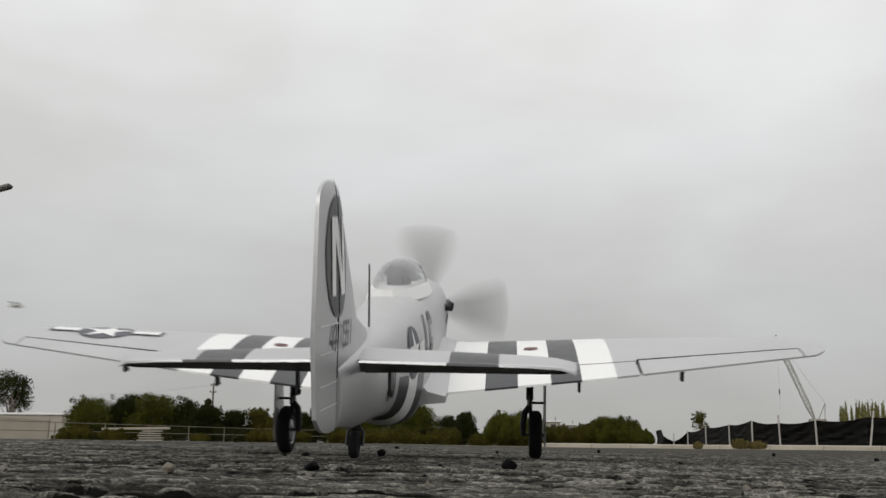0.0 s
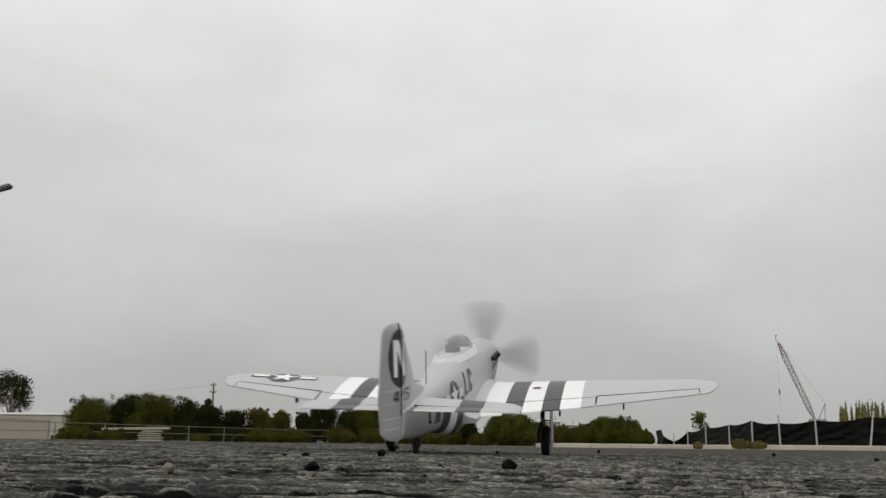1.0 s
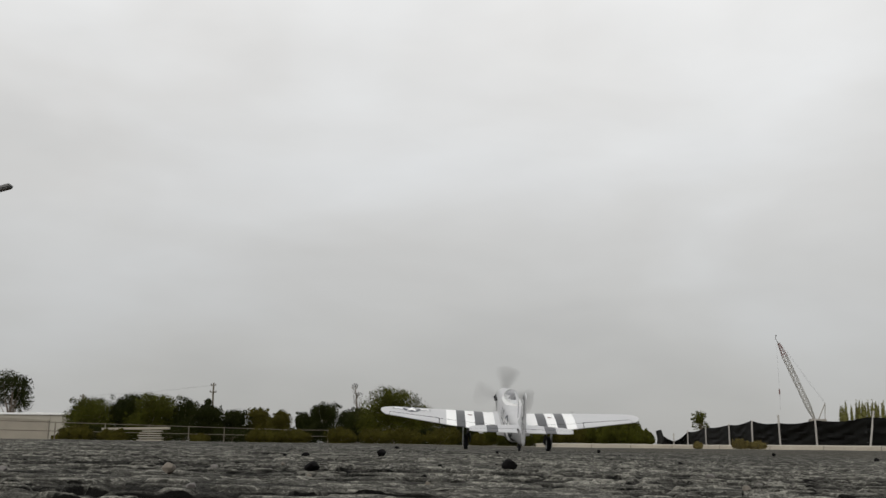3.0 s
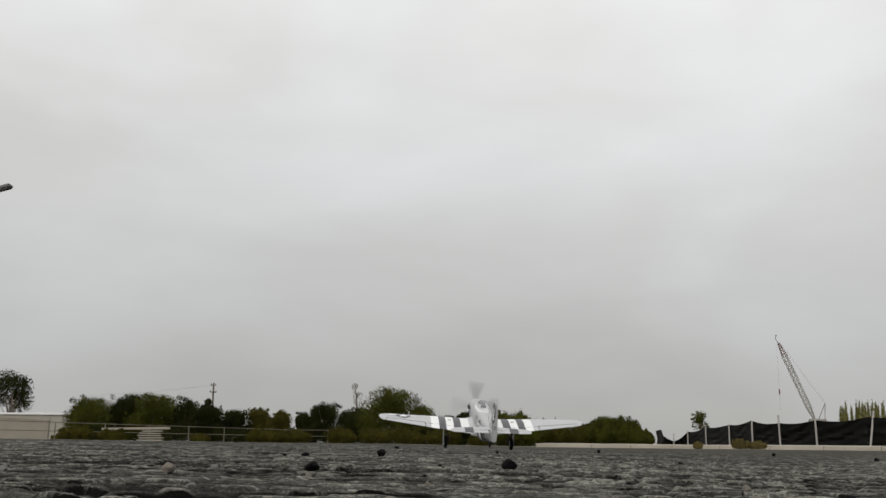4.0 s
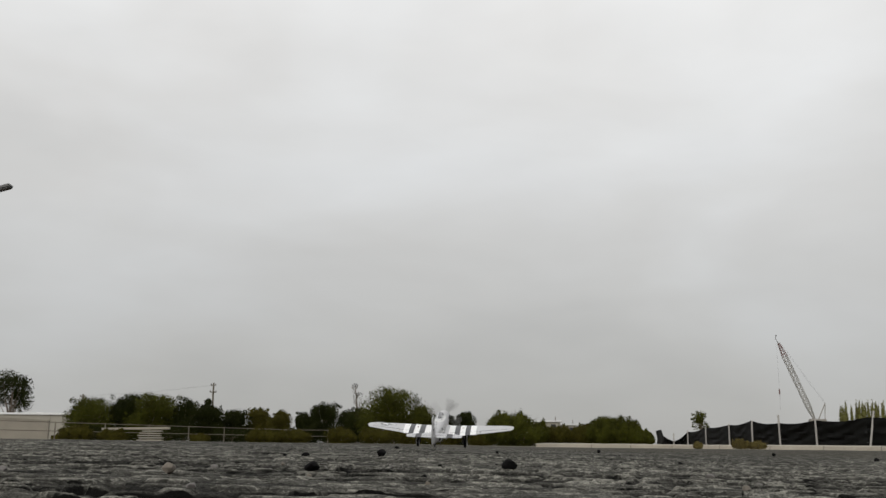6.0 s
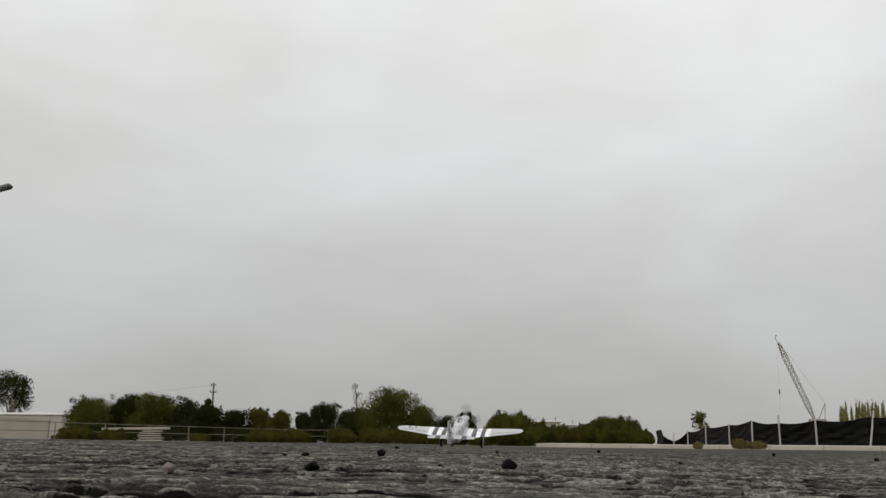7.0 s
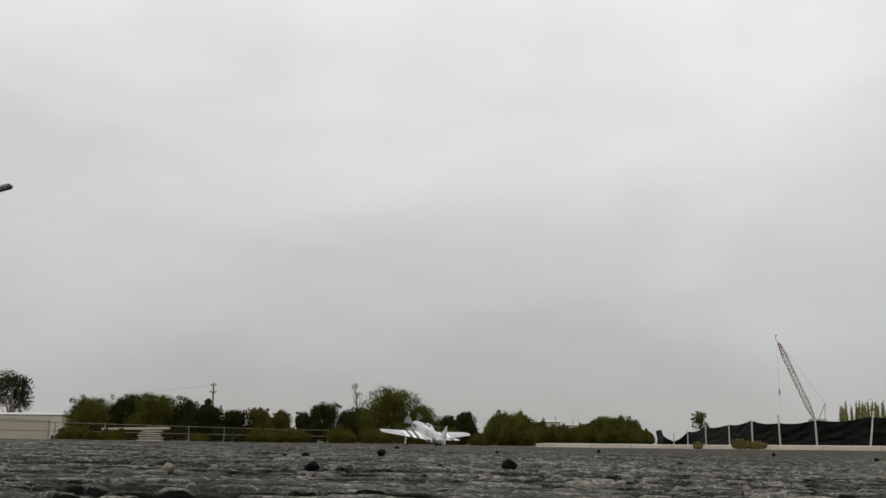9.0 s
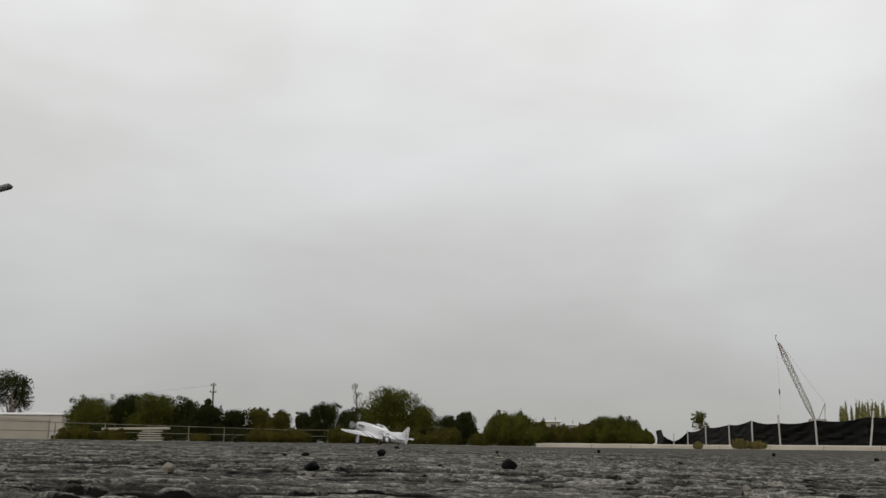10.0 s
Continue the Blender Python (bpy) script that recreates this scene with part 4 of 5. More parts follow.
def make_reeds(x, y, seed):
    """A clump of tall narrow plumes."""
    rng = random.Random(seed)
    ob = thing("reed_clump", pose(x, y, float(fall(x, y)) - 0.02), "tall pale green plumes rising behind the fence", "reeds", "reeds behind the fence")
    clumps = []
    bm = bmesh.new()
    for k in range(18):
        px, py, h = rng.uniform(-1.2, 1.2), rng.uniform(-0.5, 0.5), rng.uniform(3.2, 4.6)
        add_tube(bm, [(px * 0.5, py * 0.5, -0.05), (px, py, h * 0.6), (px * 1.05, py, h)], [0.03, 0.02, 0.006], 5)
        clumps += [(px, py, h * 0.45, 0.22, 0.2, h * 0.38), (px, py, h * 0.78, 0.13, 0.12, h * 0.22)]
    part("stem", bm, BARK, ob)
    leaf_mesh("crown", clumps, 9000, 0.05, LEAF_REED, seed, 3.0, 0.1, ob)


for i, x in enumerate((37.9, 39.6, 41.4, 43.2)):
    make_reeds(x, 90 + (i % 2), 131 + i)


def make_snag():
    ob = thing("bare_branch", pose(-8.0, 92, float(fall(-8.0, 92))), "leafless dead branch standing above the trees", "dead tree")
    bm = bmesh.new()
    add_tube(bm, [(0, 0, -0.05), (0.05, 0, 2.6), (-0.05, 0, 4.2), (-0.25, 0, 5.5)], [0.10, 0.085, 0.06, 0.025], 7)
    part("trunk", bm, BARK, ob)
    rng = random.Random(5)
    bm = bmesh.new()
    for k in range(11):
        z, s = 3.2 + 0.19 * k, rng.choice((-1, 1))
        add_tube(bm, [(-0.02 * k * 0.6, 0, z), (s * 0.22 - 0.02 * k, rng.uniform(-0.1, 0.1), z + 0.25), (s * rng.uniform(0.2, 0.4) - 0.02 * k, 0, z + rng.uniform(0.35, 0.6))], [0.035, 0.027, 0.015], 5)
    part("branch", bm, BARK, ob)
    leaf_mesh("crown", [(-0.25, 0, 5.3, 0.28, 0.2, 0.35), (0.3, 0, 4.6, 0.3, 0.2, 0.25), (-0.1, 0, 4.4, 0.3, 0.2, 0.4)], 150, 0.06, LEAF_DARK, 9, parent=ob)


make_snag()


# ---------- buildings and fences ----------
def make_buildings():
    z = float(fall(-50, 110))
    b = thing("warehouse", pose(-51.6, 112, z), "long low pale cream building with a white roof edge", "building")
    bm = bmesh.new()
    add_box(bm, (0, 4, 1.45), (20.0, 8, 2.95))
    part("wall", bm, STUCCO, b, smooth=False)
    bm = bmesh.new()
    add_box(bm, (0, 4, 3.03), (20.5, 8.5, 0.22), None, 0.03)
    part("roof", bm, ROOFW, b, smooth=False)
    for k in range(8):
        bm = bmesh.new()
        add_box(bm, (-9.4 + k * 2.68, -0.02, 1.45), (0.10, 0.07, 2.9), None, 0.01)
        part("wall_rib", bm, STUCCO, b, smooth=False)
    for x in (8.1, 4.3, -1.6):
        bm = bmesh.new()
        add_box(bm, (x, 3.0, 3.2), (0.7, 0.7, 0.24), None, 0.05)
        part("roof_vent", bm, ROOFW, b, smooth=False)
    w = thing("block_wall", pose(-44.4, 95, float(fall(-44, 95))), "weathered tan block wall in front of the building", "wall")
    bm = bmesh.new()
    rr = []
    for x, h in ((-8.0, 2.45), (-3.0, 2.25), (2.0, 2.05), (6.2, 1.85)):
        rr.append([bm.verts.new((x, yy, zz)) for yy, zz in ((0, -0.1), (0, h), (0.25, h), (0.25, -0.1))])
    skin(bm, rr)
    part("wall", bm, BLOCK, w, smooth=False)
    bm = bmesh.new()
    rr = []
    for x, h in ((-8.05, 2.45), (-3.0, 2.25), (2.0, 2.05), (6.25, 1.85)):
        rr.append([bm.verts.new((x, yy, zz)) for yy, zz in ((-0.05, h), (-0.05, h + 0.12), (0.30, h + 0.12), (0.30, h))])
    skin(bm, rr)
    part("coping", bm, BLOCK, w, smooth=False)
    for x, y, wd, dp, h, label in ((17.2, 160, 4.6, 6, 4.0, "distant pale house with a dark flat roof"), (21.2, 165, 3.4, 6, 3.6, "distant cream house beyond the bushes")):
        hz = float(fall(x, y))
        ho = thing("house", pose(x, y, hz), label, "house", "houses in the distance")
        bm = bmesh.new()
        add_box(bm, (0, 3, h / 2 - 0.1), (wd, dp, h))
        part("wall", bm, STUCCO, ho, smooth=False)
        bm = bmesh.new()
        add_box(bm, (0, 3, h - 0.02), (wd + 0.7, dp + 0.7, 0.22), None, 0.03)
        part("roof", bm, ROOFW, ho, smooth=False)
        for k in (-1, 1):
            bm = bmesh.new()
            add_box(bm, (k * wd * 0.25, -0.02, h - 0.9), (0.8, 0.08, 0.8), None, 0.02)
            part("window", bm, WINDOW, ho, smooth=False)
        bm = bmesh.new()
        add_tube(bm, [(wd * 0.38, 2, h), (wd * 0.38, 2, h + 0.8)], 0.06, 6)
        part("vent_pipe", bm, TIMBER, ho)


make_buildings()


def along(points, step):
    """Places every step along a polyline, with the heading."""
    out = []
    for (x0, y0), (x1, y1) in zip(points, points[1:]):
        n = max(1, round(math.hypot(x1 - x0, y1 - y0) / step))
        out += [(x0 + (x1 - x0) * k / n, y0 + (y1 - y0) * k / n) for k in range(n)]
    return out + [points[-1]]


def make_rail_fence():
    pts = along([(-33.0, 50), (-27.2, 60), (-14.2, 89), (-6.6, 90.5)], 4.4)
    f = thing("rail_fence", pose(0, 0, 0), "weathered two-rail pipe fence along the verge", "fence")
    for x, y in pts:
        z = float(fall(x, y))
        bm = bmesh.new()
        add_tube(bm, [(x, y, z - 0.1), (x, y, z + 1.24)], 0.042, 8)
        part("post", bm, RUSTRAIL, f)
    for (x0, y0), (x1, y1) in zip(pts, pts[1:]):
        z0, z1 = float(fall(x0, y0)), float(fall(x1, y1))
        for h in (1.18, 0.62):
            bm = bmesh.new()
            add_tube(bm, [(x0, y0 - 0.04, z0 + h), (x1, y1 - 0.04, z1 + h)], 0.024, 8)
            part("rail", bm, RUSTRAIL, f)


make_rail_fence()


def make_lumber():
    rng = random.Random(3)
    ob = thing("board_stack", pose(-19.6, 66, float(fall(-19.6, 66))), "low stack of pale weathered boards under one long beam", "boards")
    for k in range(5):
        bm = bmesh.new()
        add_box(bm, (0.05 + rng.uniform(-0.12, 0.12), 0, 0.09 + k * 0.15), (1.7 - 0.1 * k, 0.5, 0.075), pose(0, 0, 0, 0, rng.uniform(-2.5, 1.0), rng.uniform(-4, 4)), 0.01)
        part("board", bm, STUCCO if k % 3 else CONCRETE, ob, smooth=False)
    bm = bmesh.new()
    add_box(bm, (-0.95, -0.1, 0.87), (4.5, 0.34, 0.15), pose(0, 0, 0, 0, -1.2, 2), 0.02)
    part("beam", bm, CONCRETE, ob, "long pale beam lying on the boards", smooth=False)
    bm = bmesh.new()
    add_box(bm, (-2.9, -0.1, 0.39), (0.14, 0.14, 0.80), None, 0.01)
    part("prop_post", bm, TIMBER, ob, smooth=False)
    for x in (-0.6, 0.7):
        bm = bmesh.new()
        add_box(bm, (x, 0, 0.02), (0.12, 0.5, 0.09), None, 0.01)
        part("bearer", bm, TIMBER, ob, smooth=False)


make_lumber()


def make_shade_fence():
    # posts: x, y, height of the cloth, height of the post, lean to its right
    posts = [(21.2, 95, 1.35, 1.6, 0.0), (22.1, 93, 0.45, 1.2, 0.03), (22.95, 91, 1.32, 1.46, 0.0), (22.2, 82, 1.55, 1.62, 0.0), (21.8, 74, 1.60, 1.66, 0.0), (21.6, 68, 1.78, 1.80, 0.02),
             (22.15, 64, 1.52, 2.05, -0.02), (23.0, 60, 1.62, 1.76, -0.02), (24.0, 55, 1.66, 2.05, 0.17), (26.0, 49, 1.68, 1.75, 0.0), (28.6, 43, 1.70, 1.75, 0.03), (32, 36, 1.7, 1.75, 0.0)]
    posts = [(x, y, hc + 0.10, hp + 0.10, lean) for x, y, hc, hp, lean in posts]
    f = thing("shade_fence", pose(0, 0, 0), "sagging black shade-cloth fence on leaning metal posts", "fence")
    for x, y, hc, hp, lean in posts[1:]:
        z = float(fall(x, y))
        bm = bmesh.new()
        add_tube(bm, [(x - 0.12, y - 0.42, z - 0.1), (x - 0.12 + lean * hp, y - 0.42, z + hp)], 0.06, 8)
        part("post", bm, POST, f)
    rng = random.Random(8)
    for k in range(len(posts) - 1):
        a, b = posts[k], posts[k + 1]
        za, zb = float(fall(a[0], a[1])), float(fall(b[0], b[1]))
        bm = bmesh.new()
        nu, nv = 26, 12
        ph = rng.random() * 9
        rows_ = []
        for i in range(nu + 1):
            s = i / nu
            h = a[2] * (1 - s) + b[2] * s - 0.10 * math.sin(math.pi * s) * (1.0 + 0.5 * math.sin(ph))
            col = []
            for j in range(nv + 1):
                v = j / nv
                belly = 0.16 * math.sin(math.pi * v) * math.sin(math.pi * s) + 0.035 * math.sin(9 * s + 6 * v + ph) * math.sin(math.pi * v) + 0.065 * math.sin(19 * v - 4 * s + ph + 2 * math.sin(5 * s)) * math.sin(math.pi * s)
                belly += 0.16 * noise.noise(Vector((s * 4 + v * 2, v * 11, ph))) * math.sin(math.pi * v)
                col.append(bm.verts.new((a[0] * (1 - s) + b[0] * s + belly * 0.5, a[1] * (1 - s) + b[1] * s + belly, za * (1 - s) + zb * s + 0.03 + h * v)))
            rows_.append(col)
        for i in range(nu):
            for j in range(nv):
                bm.faces.new((rows_[i][j], rows_[i + 1][j], rows_[i + 1][j + 1], rows_[i][j + 1]))
        bmesh.ops.solidify(bm, geom=list(bm.faces), thickness=0.01)
        part("cloth", bm, CLOTH, f)
    # the roll of cloth gathered at the far end
    bm = bmesh.new()
    add_tube(bm, [(21.05, 94.0, float(fall(21.2, 95))), (21.1, 94.0, 0.8), (20.9, 94.0, 1.6)], [0.42, 0.34, 0.27], 9)
    part("gathered_cloth", bm, CLOTH, f)


make_shade_fence()


def make_kerb():
    pts = [(4.0, 41.5), (6.2, 40.5), (9.0, 38.2), (12.0, 35.8), (15.0, 33.4), (19.0, 30.2), (26.0, 25.0)]
    pts = along(pts, 2.4)
    k = thing("kerb", pose(0, 0, 0), "pale sunbleached concrete kerb along the paving", "kerb", kind="structure")
    rng = random.Random(2)
    for (x0, y0), (x1, y1) in zip(pts, pts[1:]):
        d = Vector((x1 - x0, y1 - y0, 0)).normalized()
        nrm = Vector((-d.y, d.x, 0))
        if nrm.y < 0:
            nrm = -nrm
        lift = rng.uniform(-0.008, 0.008)
        bm = bmesh.new()
        rr = []
        for p, s in ((Vector((x0, y0, 0)) + d * 0.012, 0), (Vector((x1, y1, 0)) - d * 0.012, 1)):
            z = float(fall(p.x, p.y))
            rr.append([bm.verts.new(p + nrm * a + Vector((0, 0, z + b + lift))) for a, b in ((0, -0.10), (0, 0.0), (0.02, 0.125), (0.05, 0.145), (1.6, 0.17), (1.6, -0.10))])
        skin(bm, rr)
        part("kerb_stone", bm, CONCRETE, k, smooth=False)


make_kerb()


# ---------- distance: crane, poles, lamp ----------
def make_crane():
    c = thing("crawler_crane", pose(172.5, 450, 0.1), "distant crawler crane with a pale lattice boom and red tip", "crane")
    foot, tip = Vector((-0.2, 0, 13.0)), Vector((-14.7, 0, 48.0))
    d = (tip - foot).normalized()
    side = Vector((0, 1, 0))
    upv = d.cross(side).normalized()

    def boom(name, t0, t1, mat):
        bm = bmesh.new()
        n = max(2, round(20 * (t1 - t0)))

        def corner(t, k):
            w = 0.95 * min(1, 0.35 + 4 * t, 0.35 + 4 * (1 - t))
            return foot + (tip - foot) * t + side * (w if k in (0, 1) else -w) + upv * (w if k in (0, 3) else -w)

        for i in range(n):
            a, b = t0 + (t1 - t0) * i / n, t0 + (t1 - t0) * (i + 1) / n
            for k in range(4):
                add_tube(bm, [corner(a, k), corner(b, k)], 0.13, 5)
                add_tube(bm, [corner(a, k), corner(b, (k + 1) % 4)], 0.10, 4)
                add_tube(bm, [corner(b, k), corner(b, (k + 1) % 4)], 0.10, 4)
        part(name, bm, mat, c)

    boom("boom", 0.0, 0.82, CRANE_WHITE)
    boom("boom_head", 0.82, 1.0, CRANE_RED)
    bm = bmesh.new()
    add_box(bm, (1.2, 0, 11.6), (7.5, 3.4, 3.2), None, 0.3)
    part("machine_house", bm, CRANE_WHITE, c)
    bm = bmesh.new()
    add_box(bm, (-2.2, -1.9, 11.6), (2.0, 1.4, 2.4), None, 0.2)
    part("cab", bm, CRANE_WHITE, c)
    bm = bmesh.new()
    add_box(bm, (1.0, 0, 5.0), (7.0, 5.0, 10.2), None, 0.4)
    part("undercarriage", bm, DARKSTEEL, c)
    bm = bmesh.new()
    add_tube(bm, [(1.5, 0, 12.6), (5.2, 0, 20.5)], 0.22, 6)
    add_tube(bm, [(4.6, 0, 12.6), (5.2, 0, 20.5)], 0.18, 6)
    part("gantry", bm, CRANE_WHITE, c)
    bm = bmesh.new()
    for y in (-0.6, 0.6):
        add_tube(bm, [(5.2, y, 20.5), tip + Vector((0.5, y, 0.4))], 0.032, 4)
    part("pendant_line", bm, CABLE, c)
    bm = bmesh.new()
    add_tube(bm, [tip + Vector((-0.9, 0, 0)), tip + Vector((-0.9, 0, -31))], 0.036, 4)
    part("hoist_line", bm, CABLE, c)
    bm = bmesh.new()
    add_lathe(bm, [(-23.8, 0.15), (-23.4, 0.34), (-21.8, 0.36), (-21.0, 0.2)], "z", 10, 0, Matrix.Translation(tip + Vector((-0.9, 0, 0))))
    part("hook_block", bm, CRANE_RED, c)
    bm = bmesh.new()
    add_tube(bm, [tip, tip + Vector((-1.3, 0, 2.2)), tip + Vector((-1.0, 0, 3.9))], [0.2, 0.12, 0.3], 6)
    part("tip_mast", bm, CABLE, c)


make_crane()


def make_pole(x, y, h, label):
    p = thing("utility_pole", pose(x, y, float(fall(x, y))), label, "utility pole", "utility poles")
    bm = bmesh.new()
    add_tube(bm, [(0, 0, -0.1), (0, 0, h)], [0.17, 0.11], 8)
    part("pole", bm, TIMBER, p)
    for z, w in ((h - 0.35, 0.7), (h - 1.25, 0.9)):
        bm = bmesh.new()
        add_box(bm, (0, -0.14, z), (w, 0.10, 0.12), None, 0.01)
        part("crossarm", bm, TIMBER, p)
        for k in (-0.42, 0.42):
            bm = bmesh.new()
            add_lathe(bm, [(z + 0.06, 0.05), (z + 0.14, 0.07), (z + 0.24, 0.04)], "z", 8, 0, Matrix.Translation((k * w, -0.14, 0)))
            part("insulator", bm, STONE_GREY, p)


make_pole(-30.6, 130, 7.85, "weathered timber utility pole rising behind the trees")
make_pole(-48.0, 130, 6.2, "short timber utility pole behind the trees")


def make_wires():
    bm = bmesh.new()
    for k in (-0.4, 0.4):
        add_tube(bm, [(-48.0 + k, 129.9, 6.0), (-39.3 + k, 129.9, 6.55), (-30.6 + k, 129.9, 7.6)], 0.009, 4)
    w = part("overhead_wire", bm, CABLE)
    tagged(w, "thin dark overhead wires between two timber poles", "wire")


make_wires()


def make_street_lamp():
    s = thing("street_lamp", pose(-17.6, 30, float(fall(-17.6, 30))), "tall street lamp with a flat dark head on an arm", "street lamp")
    bm = bmesh.new()
    add_tube(bm, [(0, 0, -0.1), (0, 0, 7.2), (0.25, 0, 7.5)], [0.10, 0.065, 0.05], 10)
    part("pole", bm, POST, s)
    bm = bmesh.new()
    add_tube(bm, [(0.05, 0, 7.3), (1.0, 0, 7.45), (2.95, 0, 7.83)], [0.045, 0.04, 0.035], 8)
    part("arm", bm, POST, s)
    bm = bmesh.new()
    m = Matrix.Translation((3.27, 0, 7.93)) @ pose(0, 0, 0, 0, -17, 0)
    add_box(bm, (0, 0, 0), (0.80, 0.30, 0.13), m, 0.035)
    part("head", bm, LAMPHEAD, s)
    bm = bmesh.new()
    add_box(bm, (0.08, 0, -0.066), (0.5, 0.22, 0.02), m, 0.006)
    part("lens", bm, STONE_GREY, s)


make_street_lamp()


# ---------- loose stones on the paving ----------
def make_stone(x, y, w, h, mat, seed, label, angular=0.35):
    rng = random.Random(seed)
    bm = bmesh.new()
    bmesh.ops.create_icosphere(bm, subdivisions=2, radius=1.0)
    o = Vector((rng.uniform(-9, 9), rng.uniform(-9, 9), seed))
    cuts = [(Vector((rng.uniform(-1, 1), rng.uniform(-1, 1), rng.uniform(-0.4, 1))).normalized(), rng.uniform(0.55, 0.85)) for _ in range(7)]
    for v in bm.verts:
        p = v.co * (1 + angular * noise.noise(v.co * 1.3 + o))
        for nrm, dist in cuts:
            over = p.dot(nrm) - dist
            if over > 0:
                p = p - nrm * over * 0.85
        v.co = Vector((p.x * w / 2, p.y * w / 2 * 0.85, p.z * h * 0.62))
    low = min(v.co.z for v in bm.verts)
    for v in bm.verts:
        v.co.z -= low
    ob = part("stone", bm, mat, None)
    bed = sorted(level(x + a * w * 0.4, y + b * w * 0.4) for a, b in ((0, 0), (1, 0), (-1, 0), (0, 1), (0, -1)))
    ob.matrix_basis = pose(x, y, bed[4] - 0.0008, 0, 0, rng.uniform(0, 360))
    return tagged(ob, label, "stone", "loose stones on the asphalt")


for i, (x, y, w, h, mat) in enumerate([
        (0.062, 0.893, 0.0154, 0.0077, STONE_DARK), (-0.102, 0.776, 0.0142, 0.0058, STONE_DARK), (-0.178, 0.648, 0.0104, 0.0052, STONE_TAN), (-0.189, 1.371, 0.0118, 0.0055, STONE_DARK), (-0.091, 1.490, 0.0137, 0.0086, STONE_DARK), (-0.106, 1.749, 0.0070, 0.0111, STONE_DARK), (-0.001, 0.975, 0.0050, 0.0034, STONE_DARK), (0.383, 1.572, 0.0081, 0.0045, STONE_DARK), (0.166, 2.902, 0.0117, 0.0067, STONE_DARK), (0.687, 4.275, 0.0197, 0.0123, STONE_DARK), (1.786, 5.267, 0.0242, 0.0152, STONE_DARK), (1.391, 3.137, 0.0162, 0.0090, STONE_DARK), (-0.176, 3.876, 0.0179, 0.0067, STONE_DARK), (-0.174, 0.756, 0.0061, 0.0030, STONE_GREY), (0.212, 0.775, 0.0071, 0.0031, STONE_GREY), (-0.105, 0.417, 0.0052, 0.0019, STONE_GREY), (0.188, 0.608, 0.0063, 0.0028, STONE_TAN)]):
    kind_of = {STONE_DARK: "black angular slag stone lying on the asphalt", STONE_GREY: "rough grey gravel stone on the asphalt", STONE_TAN: "small tan stone on the cracked asphalt"}[mat]
    make_stone(x, y, w * 1.15, h * 1.2, mat, 200 + i, kind_of)
rng0 = random.Random(77)
for i in range(70):
    y = 0.55 * (22 / 0.55) ** rng0.random()
    x = rng0.uniform(-0.47, 0.47) * y
    w = rng0.uniform(0.0025, 0.0055) * (1 + y * 0.14)
    mat = rng0.choice((STONE_DARK, STONE_GREY, STONE_GREY, STONE_TAN))
    make_stone(x, y, w, w * rng0.uniform(0.4, 0.7), mat, 400 + i, {STONE_DARK: "small black stone on the asphalt", STONE_GREY: "small grey stone on the asphalt", STONE_TAN: "small tan stone on the asphalt"}[mat])


# ---------- a bird crossing the sky ----------
def make_bird():
    b = thing("bird", pose(0, 60, 5), "small dark bird flying low across the sky", "bird")
    bm = bmesh.new()
    add_lathe(bm, [(-0.10, 0.003), (-0.06, 0.012), (-0.01, 0.026), (0.03, 0.024), (0.055, 0.014), (0.075, 0.016), (0.09, 0.008), (0.105, 0.002)], "y", 12)
    part("body", bm, FEATHER, b)
    for side in (1, -1):
        bm = bmesh.new()
        rr = []
        for x, y0, y1, z in ((0.015, 0.035, -0.03, 0.012), (0.07, 0.045, -0.025, 0.030), (0.13, 0.02, -0.03, 0.028), (0.175, -0.02, -0.04, 0.018)):
            rr.append([bm.verts.new((side * x, yy, z + zz)) for yy, zz in ((y0, 0), ((y0 + y1) / 2, 0.005), (y1, 0), ((y0 + y1) / 2, -0.002))])
        skin(bm, rr)
        part("wing", bm, FEATHER, b)
    bm = bmesh.new()
    add_box(bm, (0, -0.12, 0.0), (0.035, 0.06, 0.006), None, 0.002)
    part("tail", bm, FEATHER, b)
    return b


bird = make_bird()
FLIGHT = [(0, 45.55, 55.00, 7.72), (1.5, 27.91, 58.00, 6.06), (2.3, 17.73, 60.00, 4.44), (2.4, 16.68, 61.00, 4.01), (2.5, 15.34, 62.00, 3.52), (2.6, 14.14, 63.00, 3.24), (2.7, 13.11, 65.00, 3.06), (3.3, 9.66, 105.00, 2.84), (4.0, 2.21, 112.00, 0.78), (10.0, 2.08, 112.00, 0.72)]  # seconds, x, y, z


# ---------- a small insect leaving as the aeroplane starts ----------
def make_insect():
    b = thing("insect", pose(-0.3, 0.7, 0.12), "small pale brown insect in flight close above the asphalt", "insect")
    bm = bmesh.new()
    add_lathe(bm, [(-0.0045, 0.0002), (-0.003, 0.0011), (0.0, 0.0014), (0.0018, 0.0009), (0.0026, 0.0011), (0.0036, 0.0003)], "x", 10)
    part("body", bm, INSECT, b)
    for side in (1, -1):
        bm = bmesh.new()
        rr = []
        for y, x0, x1, z in ((0.0008, 0.001, -0.0008, 0.0009), (0.0035, 0.0014, -0.0022, 0.0020), (0.0060, -0.0002, -0.0020, 0.0026)):
            rr.append([bm.verts.new((xx, side * y, z + zz)) for xx, zz in ((x0, 0), ((x0 + x1) / 2, 0.0002), (x1, 0), ((x0 + x1) / 2, -0.0001))])
        skin(bm, rr)
        part("wing", bm, INSECT, b)
    return b


insect = make_insect()


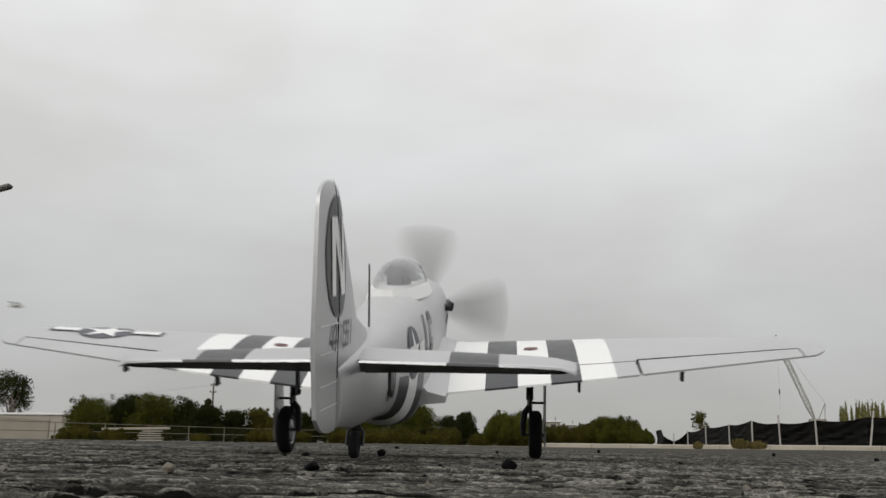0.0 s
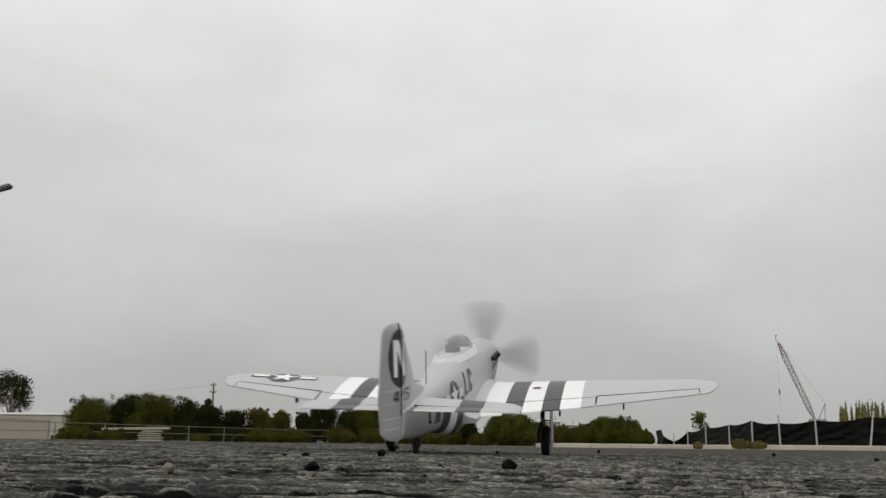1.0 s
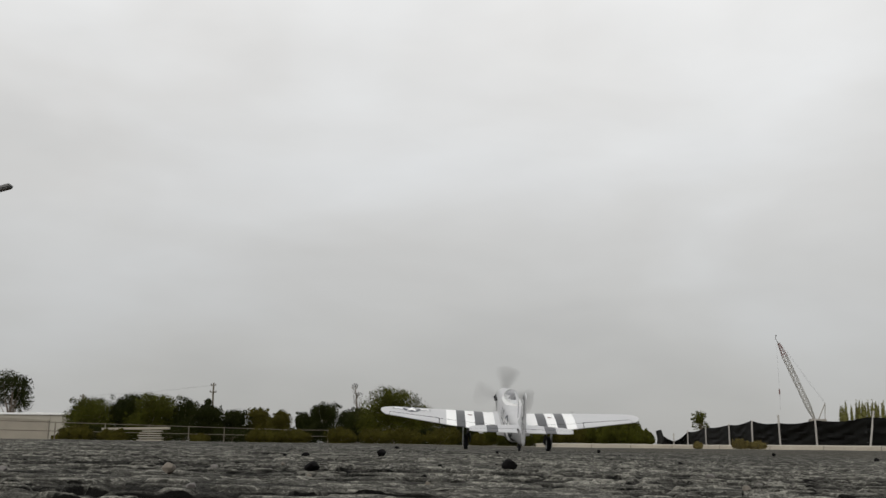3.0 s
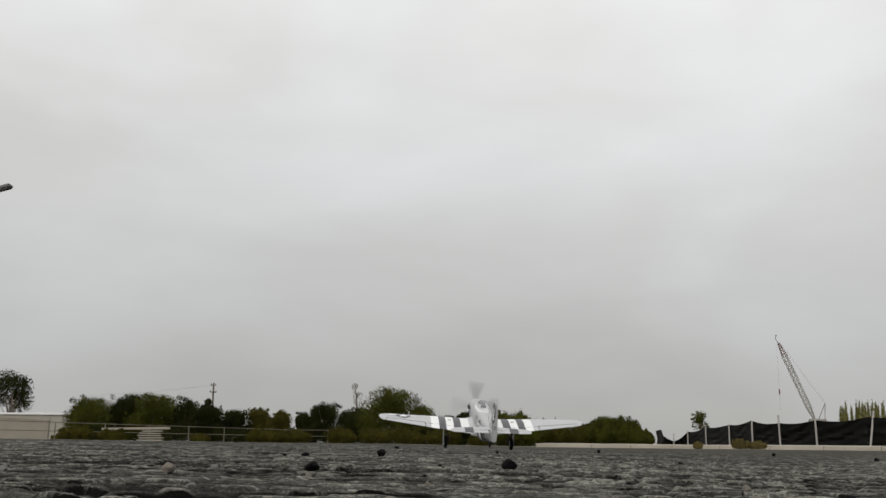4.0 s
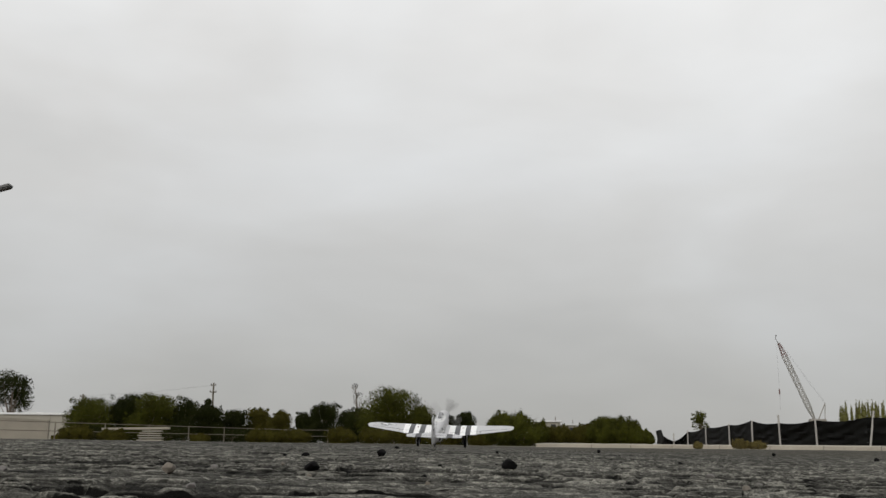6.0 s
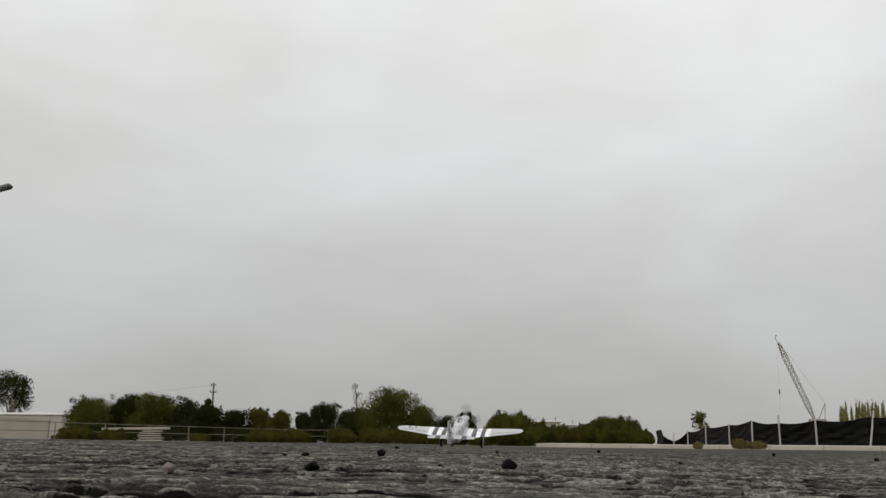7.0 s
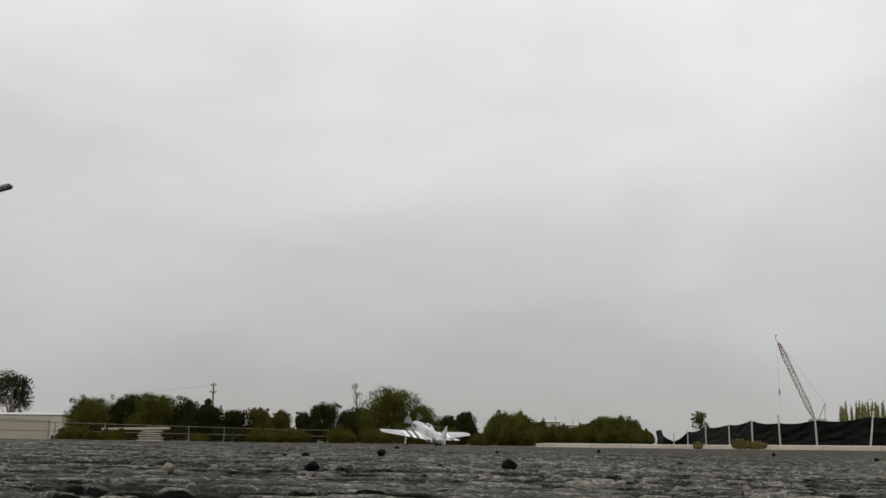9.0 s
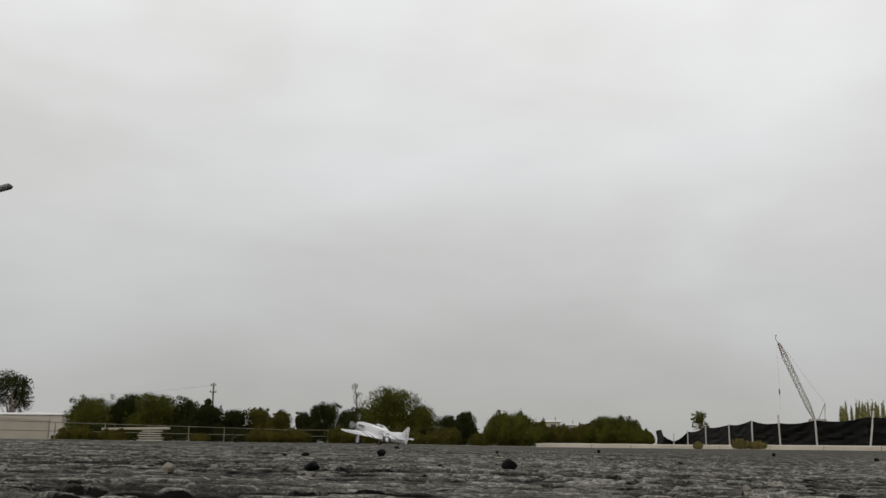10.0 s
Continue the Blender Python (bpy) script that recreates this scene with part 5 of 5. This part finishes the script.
# ---------- what moves ----------
TAXI = [  # seconds, x, y, z of the main wheels' mid point on the paving, pitch, roll, heading
    (0.0, -0.0570, 1.7890, 0.009, 12.4, 0.7, -3.75), (0.5, -0.0156, 2.2888, 0.007, 12.15, 0.2, -9.17), (1.0, 0.0793, 2.8634, 0.0059, 12.52, 1.1, -11.89),
    (1.5, 0.201, 3.4436, 0.0037, 12.45, 1.1, -11.64), (2.0, 0.3245, 4.0812, 0.0009, 12.78, 0.9, -7.7), (2.5, 0.3737, 4.7374, -0.0007, 12.74, 1.29, -1.96),
    (4.0, 0.2555, 6.7844, 0.0033, 11.7, 1.32, 4.12), (4.5, 0.1624, 7.4995, 0.0060, 11.4, 0.93, 5.43), (5.0, 0.057, 8.2215, 0.006, 12.14, 0.6, 4.13),
    (5.5, -0.0346, 8.8089, 0.0075, 12.8, 0.88, -0.59), (7.0, 0.2274, 10.9076, 0.0049, 12.65, 1.37, -9.81), (7.5, 0.3161, 11.7161, 0.0029, 13.1, 1.72, -1.18),
    (8.0, 0.2427, 12.623, 0.0033, 13.2, 1.8, 12.0), (8.5, 0.0062, 13.3556, 0.0057, 12.9, 1.64, 18.01), (9.0, -0.2916, 14.0765, 0.0095, 13.0, 1.4, 24.5),
    (9.5, -0.6696, 14.7158, 0.0139, 13.1, 1.7, 34.0), (10.0, -1.1424, 15.3858, 0.0198, 13.2, 1.4, 47.5)]
# seconds and the propeller's apparent quarter-turn phase, degrees
PHASE = [(0.0, 0), (0.5, 45), (1.0, 0), (1.5, 0), (2.0, 0), (2.5, 10), (2.7, 45), (3.8, 0), (4.0, 0), (4.5, -5), (5.0, -10), (5.5, 0), (10.0, 0)]


# seconds, elevator up and rudder to the left, degrees
CONTROLS = [(0.0, 22, 7), (0.5, 20, 17), (1.0, 14, 28), (1.5, 7, 26), (2.0, 5, 4), (2.5, 5, 0), (4.0, 5, -14), (4.5, 5, -16), (5.0, 5, -10), (5.5, 5, 0), (7.0, 5, 15), (7.5, 5, 20), (8.0, 5, 15), (10.0, 5, 18)]


def motions():
    walk(plane, [(t, pose(x, y, z, rx, ry, rz)) for t, x, y, z, rx, ry, rz in TAXI])
    walk(bird, [(t, pose(x, y, z, 0, 0, 62)) for t, x, y, z in FLIGHT])
    walk(insect, [(0.0, pose(-0.3125, 0.70, 0.1255)), (0.1, pose(-0.365, 0.70, 0.129)), (1.0, pose(-0.95, 0.60, 0.25)), (10.0, pose(-6.0, 0.2, 0.9))])
    # the propeller turns clockwise seen from behind, a little under a quarter turn a thirtieth of a second
    rows, angle, base = [], 0.0, prop.matrix_basis.translation.copy()
    rows.append((0.0, Matrix.Translation(base) @ pose(0, 0, 0, 0, PHASE[0][1], 0)))
    angle = float(PHASE[0][1])
    for (t0, p0), (t1, p1) in zip(PHASE, PHASE[1:]):
        n = round((t1 - t0) * FPS)
        slip = (p0 - p1) % 90
        while slip / n < 4.0:
            slip += 90
        for k in range(1, n + 1):
            angle += 90 - slip / n
            rows.append((t0 + k / FPS, Matrix.Translation(base) @ pose(0, 0, 0, 0, angle % 360, 0)))
    walk(prop, rows)
    for elevator in ELEVATORS:
        at = elevator.location.copy()
        walk(elevator, [(t, Matrix.Translation(at) @ pose(0, 0, 0, -e, 0, 0)) for t, e, r in CONTROLS])
    at = RUDDER[0].location.copy()
    walk(RUDDER[0], [(t, Matrix.Translation(at) @ pose(0, 0, 0, 0, 0, -r)) for t, e, r in CONTROLS])
    # the main wheels roll with the distance that each one covers
    ts = [r[0] for r in TAXI]
    for wheel, at in WHEELS:
        turn, rows, last = 0.0, [], None
        for k in range(0, 10 * FPS + 1):
            t = k / FPS
            x, y, z, rx, ry, rz = (float(np.interp(t, ts, [r[c] for r in TAXI])) for c in range(1, 7))
            p = (pose(x, y, z, rx, ry, rz) @ at).xy
            if last is not None:
                turn += math.degrees((p - last).length / 0.043)
            last = p.copy()
            rows.append((t, Matrix.Translation(at) @ pose(0, 0, 0, -(turn % 360), 0, 0)))
        walk(wheel, rows)


motions()
